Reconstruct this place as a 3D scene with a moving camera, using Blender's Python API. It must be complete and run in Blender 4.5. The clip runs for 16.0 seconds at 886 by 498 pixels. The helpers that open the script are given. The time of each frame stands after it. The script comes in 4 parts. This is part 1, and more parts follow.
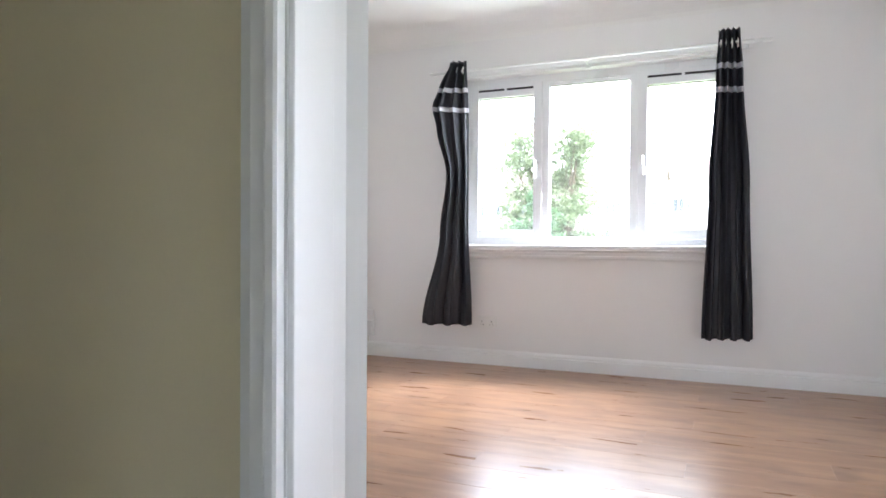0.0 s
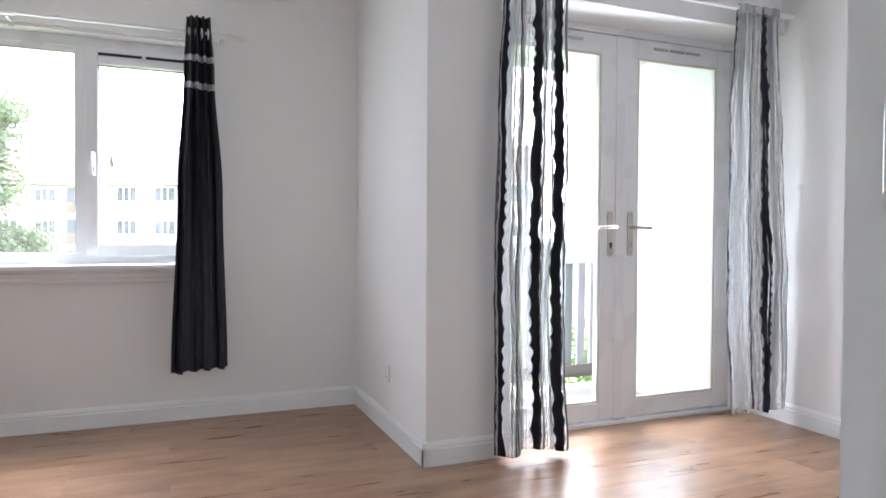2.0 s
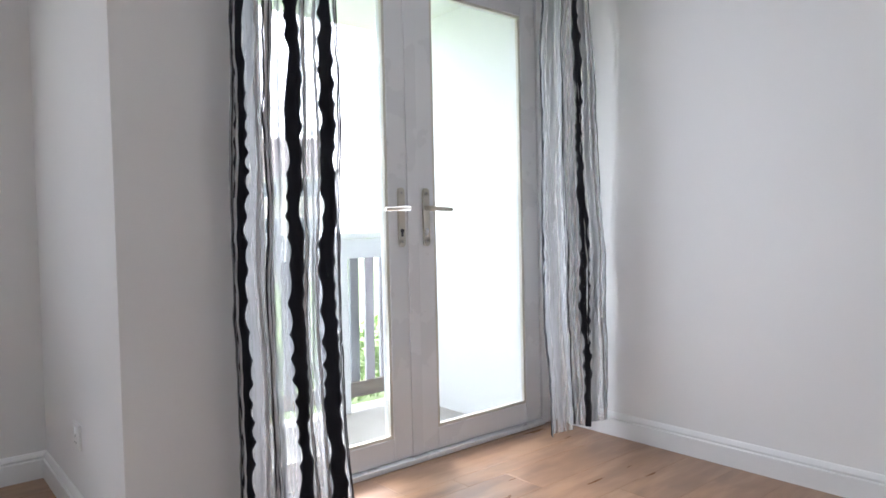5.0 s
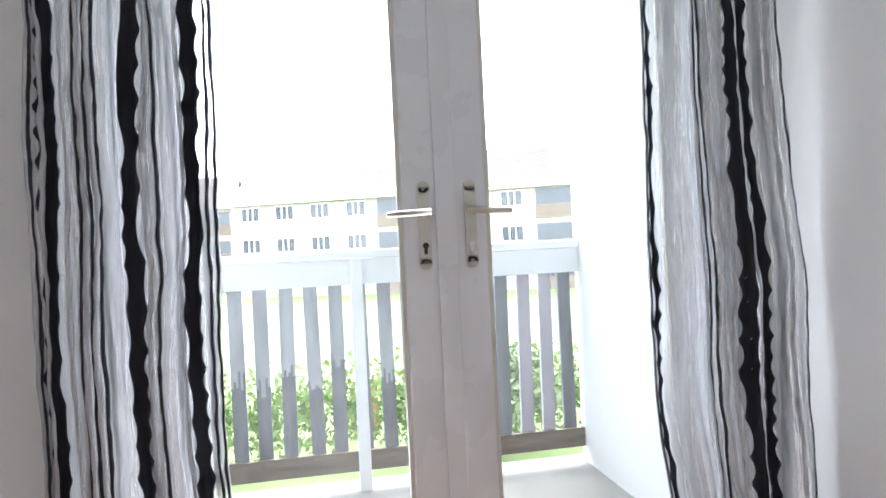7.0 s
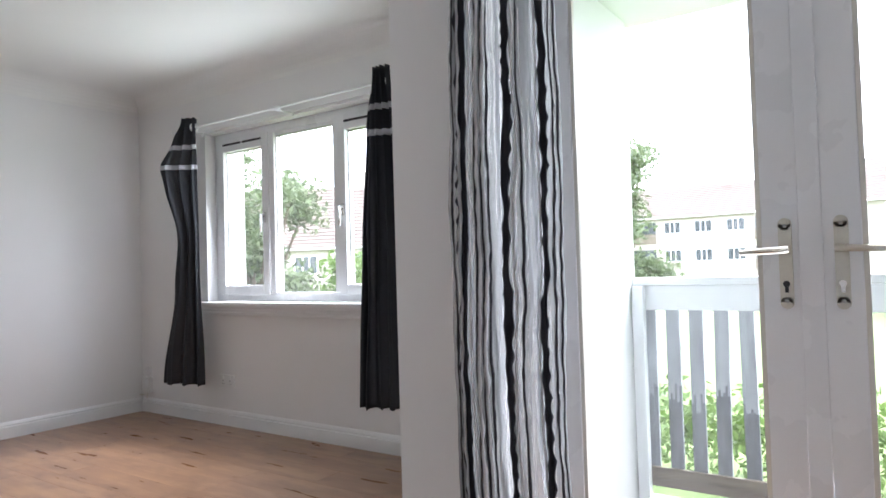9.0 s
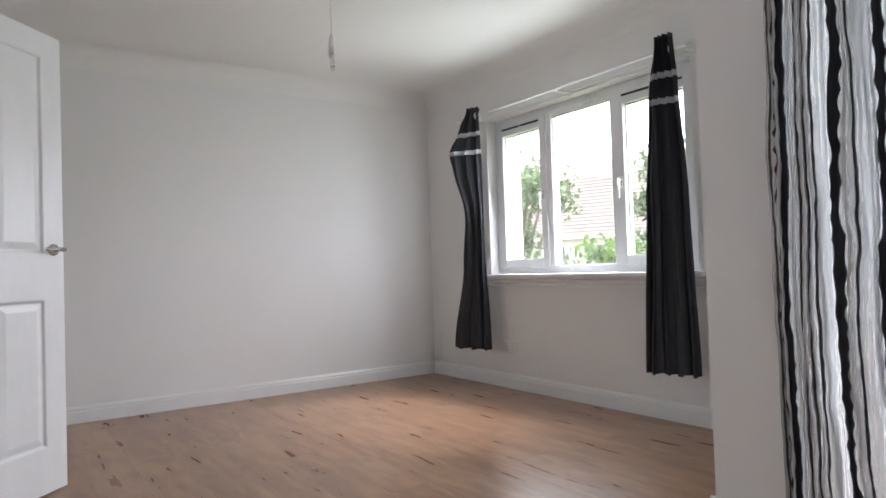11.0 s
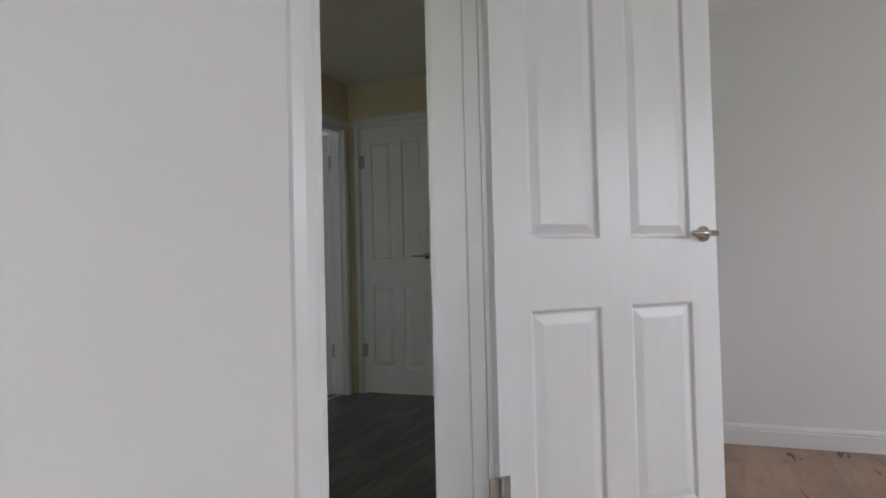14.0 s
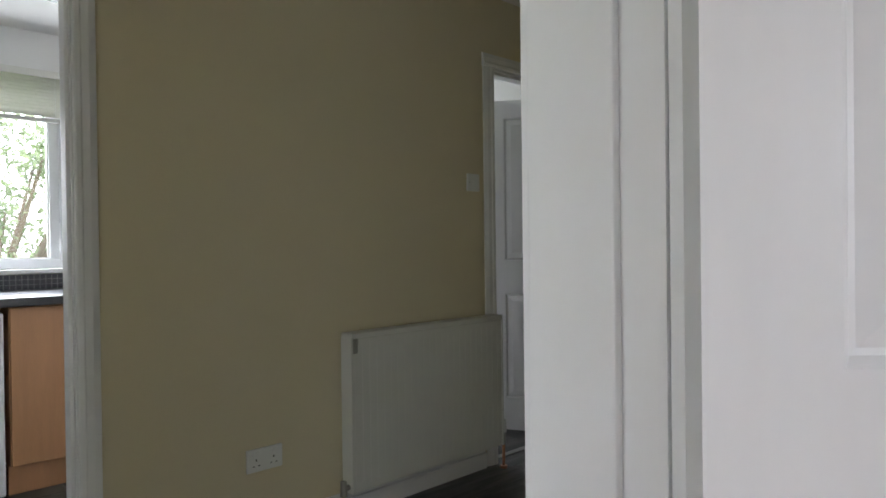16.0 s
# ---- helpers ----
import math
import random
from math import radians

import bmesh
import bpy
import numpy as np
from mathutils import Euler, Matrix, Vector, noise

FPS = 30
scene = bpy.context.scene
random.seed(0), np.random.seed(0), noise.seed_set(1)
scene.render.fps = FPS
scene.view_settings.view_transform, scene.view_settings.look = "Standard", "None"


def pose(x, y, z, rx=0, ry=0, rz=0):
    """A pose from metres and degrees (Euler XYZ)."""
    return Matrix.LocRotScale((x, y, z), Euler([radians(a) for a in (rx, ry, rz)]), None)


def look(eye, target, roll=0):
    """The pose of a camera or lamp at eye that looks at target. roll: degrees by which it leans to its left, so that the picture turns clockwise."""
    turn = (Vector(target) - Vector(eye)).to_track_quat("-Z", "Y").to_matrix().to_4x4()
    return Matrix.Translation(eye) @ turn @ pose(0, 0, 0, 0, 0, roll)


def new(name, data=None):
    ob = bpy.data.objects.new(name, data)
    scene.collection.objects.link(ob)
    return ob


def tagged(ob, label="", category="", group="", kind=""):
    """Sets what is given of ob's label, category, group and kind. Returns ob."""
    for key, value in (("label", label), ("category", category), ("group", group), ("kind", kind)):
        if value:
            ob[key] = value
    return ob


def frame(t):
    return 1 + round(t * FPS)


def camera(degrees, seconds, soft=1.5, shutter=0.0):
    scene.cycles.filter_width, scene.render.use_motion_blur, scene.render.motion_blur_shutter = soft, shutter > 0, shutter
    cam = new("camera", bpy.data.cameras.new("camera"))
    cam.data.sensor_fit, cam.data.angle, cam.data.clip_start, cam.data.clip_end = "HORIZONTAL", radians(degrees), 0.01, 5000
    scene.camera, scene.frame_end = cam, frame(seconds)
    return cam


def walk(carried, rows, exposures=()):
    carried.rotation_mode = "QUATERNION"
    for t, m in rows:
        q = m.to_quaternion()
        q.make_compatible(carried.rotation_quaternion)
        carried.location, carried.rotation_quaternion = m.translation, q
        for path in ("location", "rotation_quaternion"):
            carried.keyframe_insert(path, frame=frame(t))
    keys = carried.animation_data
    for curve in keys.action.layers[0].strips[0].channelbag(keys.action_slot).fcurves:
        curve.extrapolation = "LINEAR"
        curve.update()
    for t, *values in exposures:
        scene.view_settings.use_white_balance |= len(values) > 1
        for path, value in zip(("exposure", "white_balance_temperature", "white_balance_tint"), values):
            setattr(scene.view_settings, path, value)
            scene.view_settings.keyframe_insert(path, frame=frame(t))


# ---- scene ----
cam = camera(67.6, 16.0, soft=1.6)
PATH = [
    (0, (0.5, -0.917, 0.853), (-0.286, 0.922, 0.833), 0.3),
    (0.5, (0.428, -0.713, 0.883), (0.033, 1.247, 0.853), 0.3),
    (1, (0.331, -0.585, 0.957), (0.417, 1.413, 0.905), 0.2),
    (1.5, (0.363, -0.456, 0.967), (0.805, 1.494, 0.926), 0.3),
    (2, (0.378, -0.336, 0.999), (1.136, 1.514, 0.956), 0.3),
    (2.5, (0.383, -0.25, 1.02), (1.404, 1.47, 0.973), 0.3),
    (3, (0.383, -0.192, 1.043), (1.606, 1.39, 0.98), 0.3),
    (3.5, (0.495, -0.055, 1.003), (1.807, 1.453, 0.940), 0.0),
    (4, (0.557, 0.091, 0.956), (1.932, 1.543, 0.905), -0.2),
    (6.5, (1.904, 0.761, 0.969), (2.628, 2.625, 0.929), -3.1),
    (7, (2.221, 0.791, 0.959), (2.599, 2.755, 0.942), -2.8),
    (7.5, (2.467, 0.801, 0.979), (2.462, 2.801, 0.972), -2.7),
    (8, (2.685, 0.756, 0.99), (2.249, 2.707, 1.042), -1.3),
    (8.5, (2.752, 0.691, 1.026), (1.933, 2.515, 1.079), -2.0),
    (9, (2.767, 0.599, 1.024), (1.628, 2.241, 1.081), -1.7),
    (9.5, (2.75, 0.478, 1.02), (1.409, 1.961, 1.069), -1.7),
    (12, (2.735, 0.301, 0.846), (0.919, 1.136, 0.909), -2.1),
    (12.5, (2.519, 0.337, 0.844), (0.611, 0.933, 0.908), -2.2),
    (13, (2.273, 0.404, 0.852), (0.287, 0.627, 0.93), -2.0),
    (13.5, (1.975, 0.457, 0.907), (-0.007, 0.203, 0.983), -1.6),
    (14, (1.712, 0.546, 0.954), (-0.145, -0.196, 1.008), -1.4),
    (14.5, (1.395, 0.558, 0.946), (-0.282, -0.53, 1.003), -1.5),
    (15, (1.065, 0.502, 0.968), (-0.422, -0.834, 1.026), -1.0),
    (15.5, (0.762, 0.407, 1.014), (-0.635, -1.023, 1.069), -0.7),
    (16, (0.482, 0.238, 1.129), (-0.902, -1.205, 1.113), -0.7),
]

walk(cam, [(t, look(e, g, r)) for t, e, g, r in PATH],
     exposures=[(t, e, 5980 if t < 10 else 6250, 15) for t, e in ((0, 3.55), (0.5, 3.6), (1.0, 3.4), (1.5, 3.2), (2.0, 3.05), (3.0, 2.75), (4.0, 2.65), (6.5, 2.75), (8.0, 2.65), (9.0, 2.6), (12.0, 2.6), (14.0, 2.4), (15.0, 2.6), (16.0, 2.7))])

# ---- plan (metres) ----
XL, XN, XR = -2.065, 1.387, 3.44        # left wall, inner corner of the recess, right wall
YB, YH = -0.035, -0.18                  # back wall: room face, hall face
YW, YF = 3.467, 2.312                   # window wall, balcony wall
H = 2.40
DX0, DX1 = -0.045, 0.803                # doorway to the hall
YR, XE = -2.03, -2.80                   # hall's far wall, hall's end wall
WX0, WX1, WZ0, WZ1 = -1.235, 0.565, 0.838, 2.012
FX0, FX1, FZ = 1.74, 3.44, 2.09         # balcony door opening
GROUND = -2.75

# ---- world and light ----
world = bpy.data.worlds.new("overcast_sky")
scene.world = world
world.use_nodes = True
nt = world.node_tree
sky = nt.nodes.new("ShaderNodeTexSky")
sky.sky_type, sky.sun_disc = "NISHITA", False
sky.sun_elevation, sky.sun_rotation = radians(48), radians(20)
sky.dust_density, sky.air_density = 4.0, 1.0
haze = nt.nodes.new("ShaderNodeMixRGB")
haze.inputs[0].default_value = 0.75
haze.inputs[2].default_value = (11.0, 11.2, 11.6, 1)
nt.links.new(sky.outputs[0], haze.inputs[1])
nt.links.new(haze.outputs[0], nt.nodes["Background"].inputs[0])
nt.nodes["Background"].inputs[1].default_value = 0.15

sun = new("sun", bpy.data.lights.new("sun", "SUN"))
sun.data.energy, sun.data.angle, sun.data.color = 1.1, radians(25), (1.0, 0.97, 0.92)
sun.matrix_world = look((8, 16, 20), (0, 0, 0))


def window_light(name, eye, target, w, h, watts):
    la = bpy.data.lights.new(name, "AREA")
    la.shape, la.size, la.size_y, la.energy, la.color = "RECTANGLE", w, h, watts, (0.89, 0.95, 1.0)
    ob = new(name, la)
    ob.matrix_world = look(eye, target)
    return ob


window_light("daylight_window", (-0.335, 3.50, 1.43), (-0.335, 2.0, 1.15), 1.66, 1.05, 3.8)
window_light("daylight_balcony", (2.53, 2.50, 1.12), (2.3, 0.8, 0.95), 0.9, 1.7, 2.7)
window_light("daylight_kitchen", (-0.5, -3.90, 1.42), (-0.5, -2.0, 1.2), 1.5, 0.72, 2.6)
# added fill lamp at the hall's unseen end, brightens the cream walls
window_light("hall_fill_light", (1.74, -0.44, 1.35), (0.0, -1.3, 1.2), 0.40, 1.2, 0.28)
window_light("daylight_bedroom", (-2.4, -4.83, 1.4), (-2.4, -2.0, 1.2), 1.2, 1.0, 2.6)


# ---- materials ----
def mat(name, color, rough=0.5, metal=0.0, var=0.08, scale=6.0, bump=0.0, bscale=120.0, grain=None, spec=0.5):
    """Paint, plastic, metal and the like: a base colour with two scales of variation and a fine relief."""
    m = bpy.data.materials.new(name)
    m.use_nodes = True
    n, l = m.node_tree.nodes, m.node_tree.links
    b = n["Principled BSDF"]
    b.inputs["Metallic"].default_value, b.inputs["Roughness"].default_value = metal, rough
    b.inputs["Specular IOR Level"].default_value = spec
    co = n.new("ShaderNodeTexCoord")
    mp = n.new("ShaderNodeMapping")
    mp.inputs["Scale"].default_value = grain or (1, 1, 1)
    l.new(co.outputs["Object"], mp.inputs[0])
    big, fine = n.new("ShaderNodeTexNoise"), n.new("ShaderNodeTexNoise")
    big.inputs["Scale"].default_value, big.inputs["Detail"].default_value = scale, 5
    fine.inputs["Scale"].default_value, fine.inputs["Detail"].default_value = bscale, 3
    l.new(mp.outputs[0], big.inputs[0]), l.new(mp.outputs[0], fine.inputs[0])
    add = n.new("ShaderNodeMath")
    add.operation = "MULTIPLY_ADD"
    add.inputs[1].default_value = 0.35
    l.new(fine.outputs["Fac"], add.inputs[0]), l.new(big.outputs["Fac"], add.inputs[2])
    ramp = n.new("ShaderNodeMapRange")
    ramp.inputs["From Min"].default_value, ramp.inputs["From Max"].default_value = 0.35, 1.0
    ramp.inputs["To Min"].default_value, ramp.inputs["To Max"].default_value = 1 - var, 1 + var
    l.new(add.outputs[0], ramp.inputs["Value"])
    mul = n.new("ShaderNodeVectorMath")
    mul.operation = "SCALE"
    mul.inputs[0].default_value = color[:3]
    l.new(ramp.outputs[0], mul.inputs["Scale"])
    l.new(mul.outputs[0], b.inputs["Base Color"])
    rr = n.new("ShaderNodeMapRange")
    rr.inputs["To Min"].default_value, rr.inputs["To Max"].default_value = max(rough - 0.08, 0.02), min(rough + 0.08, 1)
    l.new(big.outputs["Fac"], rr.inputs["Value"]), l.new(rr.outputs[0], b.inputs["Roughness"])
    if bump:
        bp = n.new("ShaderNodeBump")
        bp.inputs["Strength"].default_value, bp.inputs["Distance"].default_value = bump, 0.004
        l.new(add.outputs[0], bp.inputs["Height"]), l.new(bp.outputs[0], b.inputs["Normal"])
    return m


def wood_planks(name, dark, mid, light, rough, stretch, knots):
    """Printed board: long grain along x, shifted and tinted plank by plank by Object Info's Random."""
    m = bpy.data.materials.new(name)
    m.use_nodes = True
    n, l = m.node_tree.nodes, m.node_tree.links
    b = n["Principled BSDF"]
    co, info = n.new("ShaderNodeTexCoord"), n.new("ShaderNodeObjectInfo")
    off = n.new("ShaderNodeVectorMath")
    off.operation = "MULTIPLY_ADD"
    off.inputs[1].default_value = (37, 91, 53)
    l.new(info.outputs["Random"], off.inputs[0]), l.new(co.outputs["Object"], off.inputs[2])
    mp = n.new("ShaderNodeMapping")
    mp.inputs["Scale"].default_value = stretch
    l.new(off.outputs[0], mp.inputs[0])
    grain, cloud, fine = n.new("ShaderNodeTexNoise"), n.new("ShaderNodeTexNoise"), n.new("ShaderNodeTexNoise")
    grain.inputs["Scale"].default_value, grain.inputs["Detail"].default_value, grain.inputs["Distortion"].default_value = 3.0, 6, 0.3
    cloud.inputs["Scale"].default_value, cloud.inputs["Detail"].default_value = 1.1, 3
    fine.inputs["Scale"].default_value, fine.inputs["Detail"].default_value = 14.0, 4
    for t in (grain, cloud, fine):
        l.new(mp.outputs[0], t.inputs[0])
    s1 = n.new("ShaderNodeMath")
    s1.operation = "MULTIPLY_ADD"
    s1.inputs[1].default_value = 0.8
    l.new(cloud.outputs["Fac"], s1.inputs[0]), l.new(grain.outputs["Fac"], s1.inputs[2])
    s2 = n.new("ShaderNodeMath")
    s2.operation = "MULTIPLY_ADD"
    s2.inputs[1].default_value = 0.16
    l.new(info.outputs["Random"], s2.inputs[0]), l.new(s1.outputs[0], s2.inputs[2])
    s3 = n.new("ShaderNodeMath")
    s3.operation = "MULTIPLY_ADD"
    s3.inputs[1].default_value = 0.22
    l.new(fine.outputs["Fac"], s3.inputs[0]), l.new(s2.outputs[0], s3.inputs[2])
    ramp = n.new("ShaderNodeValToRGB")
    e = ramp.color_ramp.elements
    e[0].position, e[0].color = 0.5 if knots else 0.6, (*dark, 1)
    e[1].position, e[1].color = 1.0, (*light, 1)
    e.new(0.82).color = (*mid, 1)
    s4 = n.new("ShaderNodeMath")
    s4.operation = "MULTIPLY"
    s4.inputs[1].default_value = 0.8
    l.new(s3.outputs[0], s4.inputs[0])
    l.new(s4.outputs[0], ramp.inputs[0])
    tone = ramp.outputs[0]
    if knots:
        # smoky knots drawn out along the board, and a slow drift of tone across each board
        km = n.new("ShaderNodeMapping")
        km.inputs["Scale"].default_value = (4.5, 9.0, 0.0)
        l.new(off.outputs[0], km.inputs[0])
        kn, kr, tint = n.new("ShaderNodeTexNoise"), n.new("ShaderNodeMapRange"), n.new("ShaderNodeMixRGB")
        kn.inputs["Scale"].default_value, kn.inputs["Detail"].default_value, kn.inputs["Distortion"].default_value = 1.0, 3, 0.2
        kr.inputs["From Min"].default_value, kr.inputs["From Max"].default_value = 0.50, 0.82
        kr.inputs["To Min"].default_value, kr.inputs["To Max"].default_value = 0.0, 0.6
        l.new(km.outputs[0], kn.inputs[0]), l.new(kn.outputs["Fac"], kr.inputs["Value"])
        tint.inputs[2].default_value = (0.10, 0.062, 0.048, 1)
        l.new(kr.outputs[0], tint.inputs[0]), l.new(tone, tint.inputs[1])
        wm_ = n.new("ShaderNodeMapping")
        wm_.inputs["Scale"].default_value = (1.3, 4.5, 0.0)
        l.new(off.outputs[0], wm_.inputs[0])
        wn, wr, warm = n.new("ShaderNodeTexNoise"), n.new("ShaderNodeMapRange"), n.new("ShaderNodeMixRGB")
        wn.inputs["Scale"].default_value, wn.inputs["Detail"].default_value = 1.7, 4
        wr.inputs["From Min"].default_value, wr.inputs["From Max"].default_value = 0.52, 0.72
        wr.inputs["To Max"].default_value = 0.6
        l.new(wm_.outputs[0], wn.inputs[0]), l.new(wn.outputs["Fac"], wr.inputs["Value"])
        warm.inputs[2].default_value = (0.40, 0.235, 0.125, 1)
        l.new(wr.outputs[0], warm.inputs[0]), l.new(tint.outputs[0], warm.inputs[1])
        tone = warm.outputs[0]
    l.new(tone, b.inputs["Base Color"])
    b.inputs["Roughness"].default_value = rough
    rr = n.new("ShaderNodeMapRange")
    rr.inputs["To Min"].default_value, rr.inputs["To Max"].default_value = rough - 0.02, rough + 0.05
    l.new(grain.outputs["Fac"], rr.inputs["Value"]), l.new(rr.outputs[0], b.inputs["Roughness"])
    bp = n.new("ShaderNodeBump")
    bp.inputs["Strength"].default_value, bp.inputs["Distance"].default_value = (0.0 if knots else 0.03), 0.0004
    l.new(s3.outputs[0], bp.inputs["Height"]), l.new(bp.outputs[0], b.inputs["Normal"])
    return m


def glass(name, tint=(1, 1, 1), veil=0.0):
    """Thin window glass: clear with a mirror coat; veil mixes in pale translucency that imitates glare haze."""
    m = bpy.data.materials.new(name)
    m.use_nodes = True
    n, l = m.node_tree.nodes, m.node_tree.links
    n.remove(n["Principled BSDF"])
    tr, gl, mix, fr = n.new("ShaderNodeBsdfTransparent"), n.new("ShaderNodeBsdfGlossy"), n.new("ShaderNodeMixShader"), n.new("ShaderNodeMath")
    tr.inputs[0].default_value = (*tint, 1)
    gl.inputs["Roughness"].default_value = 0.02
    lw = n.new("ShaderNodeLayerWeight")
    pw = n.new("ShaderNodeMath")
    pw.operation, pw.inputs[1].default_value = "POWER", 4.0
    fr.operation, fr.inputs[1].default_value, fr.inputs[2].default_value = "MULTIPLY_ADD", 0.7, 0.03
    l.new(lw.outputs["Facing"], pw.inputs[0]), l.new(pw.outputs[0], fr.inputs[0])
    l.new(fr.outputs[0], mix.inputs[0]), l.new(tr.outputs[0], mix.inputs[1]), l.new(gl.outputs[0], mix.inputs[2])
    out = mix
    if veil:
        tl, m2 = n.new("ShaderNodeBsdfTranslucent"), n.new("ShaderNodeMixShader")
        no, ra = n.new("ShaderNodeTexNoise"), n.new("ShaderNodeMapRange")
        no.inputs["Scale"].default_value = 3.0
        ra.inputs["To Min"].default_value, ra.inputs["To Max"].default_value = veil * 0.5, veil * 1.5
        l.new(no.outputs["Fac"], ra.inputs["Value"]), l.new(ra.outputs[0], m2.inputs[0])
        l.new(mix.outputs[0], m2.inputs[1]), l.new(tl.outputs[0], m2.inputs[2])
        out = m2
    l.new(out.outputs[0], n["Material Output"].inputs[0])
    return m


def cloth(name, color, through_light, rough=0.9, sheer=0.0, stripes=False):
    """Woven cloth; sheer lets light straight through; stripes: crinkled bands of grey along the drop, by UV."""
    m = bpy.data.materials.new(name)
    m.use_nodes = True
    n, l = m.node_tree.nodes, m.node_tree.links
    b = n["Principled BSDF"]
    b.inputs["Roughness"].default_value = rough
    uv = n.new("ShaderNodeUVMap")
    mp = n.new("ShaderNodeMapping")
    mp.inputs["Scale"].default_value = (26.0, 1.6, 1) if stripes else (300, 900, 1)
    l.new(uv.outputs[0], mp.inputs[0])
    no = n.new("ShaderNodeTexNoise")
    no.inputs["Scale"].default_value, no.inputs["Detail"].default_value, no.inputs["Distortion"].default_value = 1.0, 4, 0.3
    l.new(mp.outputs[0], no.inputs[0])
    ramp = n.new("ShaderNodeValToRGB")
    e = ramp.color_ramp.elements
    tone = no.outputs["Fac"]
    if stripes:
        e[0].position, e[0].color = 0.34, (0.30, 0.31, 0.325, 1)
        e[1].position, e[1].color = 0.62, (0.88, 0.88, 0.89, 1)
        e.new(0.47).color = (0.60, 0.61, 0.63, 1)
        fm, fn, fa = n.new("ShaderNodeMapping"), n.new("ShaderNodeTexNoise"), n.new("ShaderNodeMath")
        fm.inputs["Scale"].default_value = (120.0, 34.0, 1)
        l.new(uv.outputs[0], fm.inputs[0])
        fn.inputs["Scale"].default_value, fn.inputs["Detail"].default_value, fn.inputs["Distortion"].default_value = 1.0, 4, 1.2
        l.new(fm.outputs[0], fn.inputs[0])
        fa.operation, fa.inputs[1].default_value = "MULTIPLY_ADD", 0.30
        l.new(fn.outputs["Fac"], fa.inputs[0])
        sh = n.new("ShaderNodeMath")
        sh.operation, sh.inputs[1].default_value = "SUBTRACT", 0.15
        l.new(no.outputs["Fac"], sh.inputs[0]), l.new(sh.outputs[0], fa.inputs[2])
        tone = fa.outputs[0]
    else:
        e[0].position, e[0].color = 0.3, (*[c * 0.75 for c in color], 1)
        e[1].position, e[1].color = 0.7, (*[c * 1.2 for c in color], 1)
    l.new(tone, ramp.inputs[0]), l.new(ramp.outputs[0], b.inputs["Base Color"])
    tl, mix = n.new("ShaderNodeBsdfTranslucent"), n.new("ShaderNodeMixShader")
    l.new(ramp.outputs[0], tl.inputs[0])
    mix.inputs[0].default_value = through_light
    l.new(b.outputs[0], mix.inputs[1]), l.new(tl.outputs[0], mix.inputs[2])
    out = mix
    if sheer:
        tr, m2, ra = n.new("ShaderNodeBsdfTransparent"), n.new("ShaderNodeMixShader"), n.new("ShaderNodeMapRange")
        ra.inputs["From Min"].default_value, ra.inputs["From Max"].default_value = 0.35, 0.65
        ra.inputs["To Min"].default_value, ra.inputs["To Max"].default_value = sheer * 0.35, min(sheer * 1.4, 0.9)
        l.new(tone, ra.inputs["Value"]), l.new(ra.outputs[0], m2.inputs[0])
        l.new(mix.outputs[0], m2.inputs[1]), l.new(tr.outputs[0], m2.inputs[2])
        out = m2
    bp = n.new("ShaderNodeBump")
    bp.inputs["Strength"].default_value, bp.inputs["Distance"].default_value = 0.3, 0.003
    l.new(tone, bp.inputs["Height"]), l.new(bp.outputs[0], b.inputs["Normal"])
    l.new(out.outputs[0], n["Material Output"].inputs[0])
    return m


def leafy(name, a, b2):
    m = bpy.data.materials.new(name)
    m.use_nodes = True
    n, l = m.node_tree.nodes, m.node_tree.links
    b = n["Principled BSDF"]
    b.inputs["Roughness"].default_value = 0.6
    g, ramp = n.new("ShaderNodeNewGeometry"), n.new("ShaderNodeValToRGB")
    ramp.color_ramp.elements[0].color, ramp.color_ramp.elements[1].color = (*a, 1), (*b2, 1)
    l.new(g.outputs["Random Per Island"], ramp.inputs[0]), l.new(ramp.outputs[0], b.inputs["Base Color"])
    tl, mix = n.new("ShaderNodeBsdfTranslucent"), n.new("ShaderNodeMixShader")
    l.new(ramp.outputs[0], tl.inputs[0])
    mix.inputs[0].default_value = 0.3
    l.new(b.outputs[0], mix.inputs[1]), l.new(tl.outputs[0], mix.inputs[2])
    l.new(mix.outputs[0], n["Material Output"].inputs[0])
    return m


M_WALL = mat("white_emulsion", (0.80, 0.79, 0.78), 0.75, var=0.025, scale=1.2, bump=0.06, bscale=220)
M_CEIL = mat("ceiling_emulsion", (0.82, 0.81, 0.785), 0.85, var=0.025, scale=1.0, bump=0.10, bscale=90)
M_CREAM = mat("cream_emulsion", (0.70, 0.62, 0.435), 0.75, var=0.04, scale=1.0, bump=0.06, bscale=220)
M_GLOSS = mat("white_gloss_paint", (0.80, 0.80, 0.795), 0.32, var=0.025, scale=3, bump=0.03, bscale=60)
M_DOOR = mat("white_moulded_door", (0.80, 0.80, 0.80), 0.36, var=0.03, scale=4, bump=0.10, bscale=10, grain=(4, 4, 1))
M_UPVC = mat("white_upvc", (0.80, 0.81, 0.82), 0.28, var=0.03, scale=3)
M_CHROME = mat("brushed_chrome", (0.62, 0.61, 0.59), 0.22, metal=1.0, var=0.06)
M_BRASS = mat("worn_gilt_brass", (0.66, 0.60, 0.51), 0.30, metal=1.0, var=0.10, scale=20)
M_PLATE = mat("champagne_plate", (0.60, 0.575, 0.50), 0.38, metal=0.4, var=0.08, scale=15)
M_STEEL = mat("zinc_steel", (0.45, 0.44, 0.42), 0.38, metal=1.0, var=0.15, scale=25)
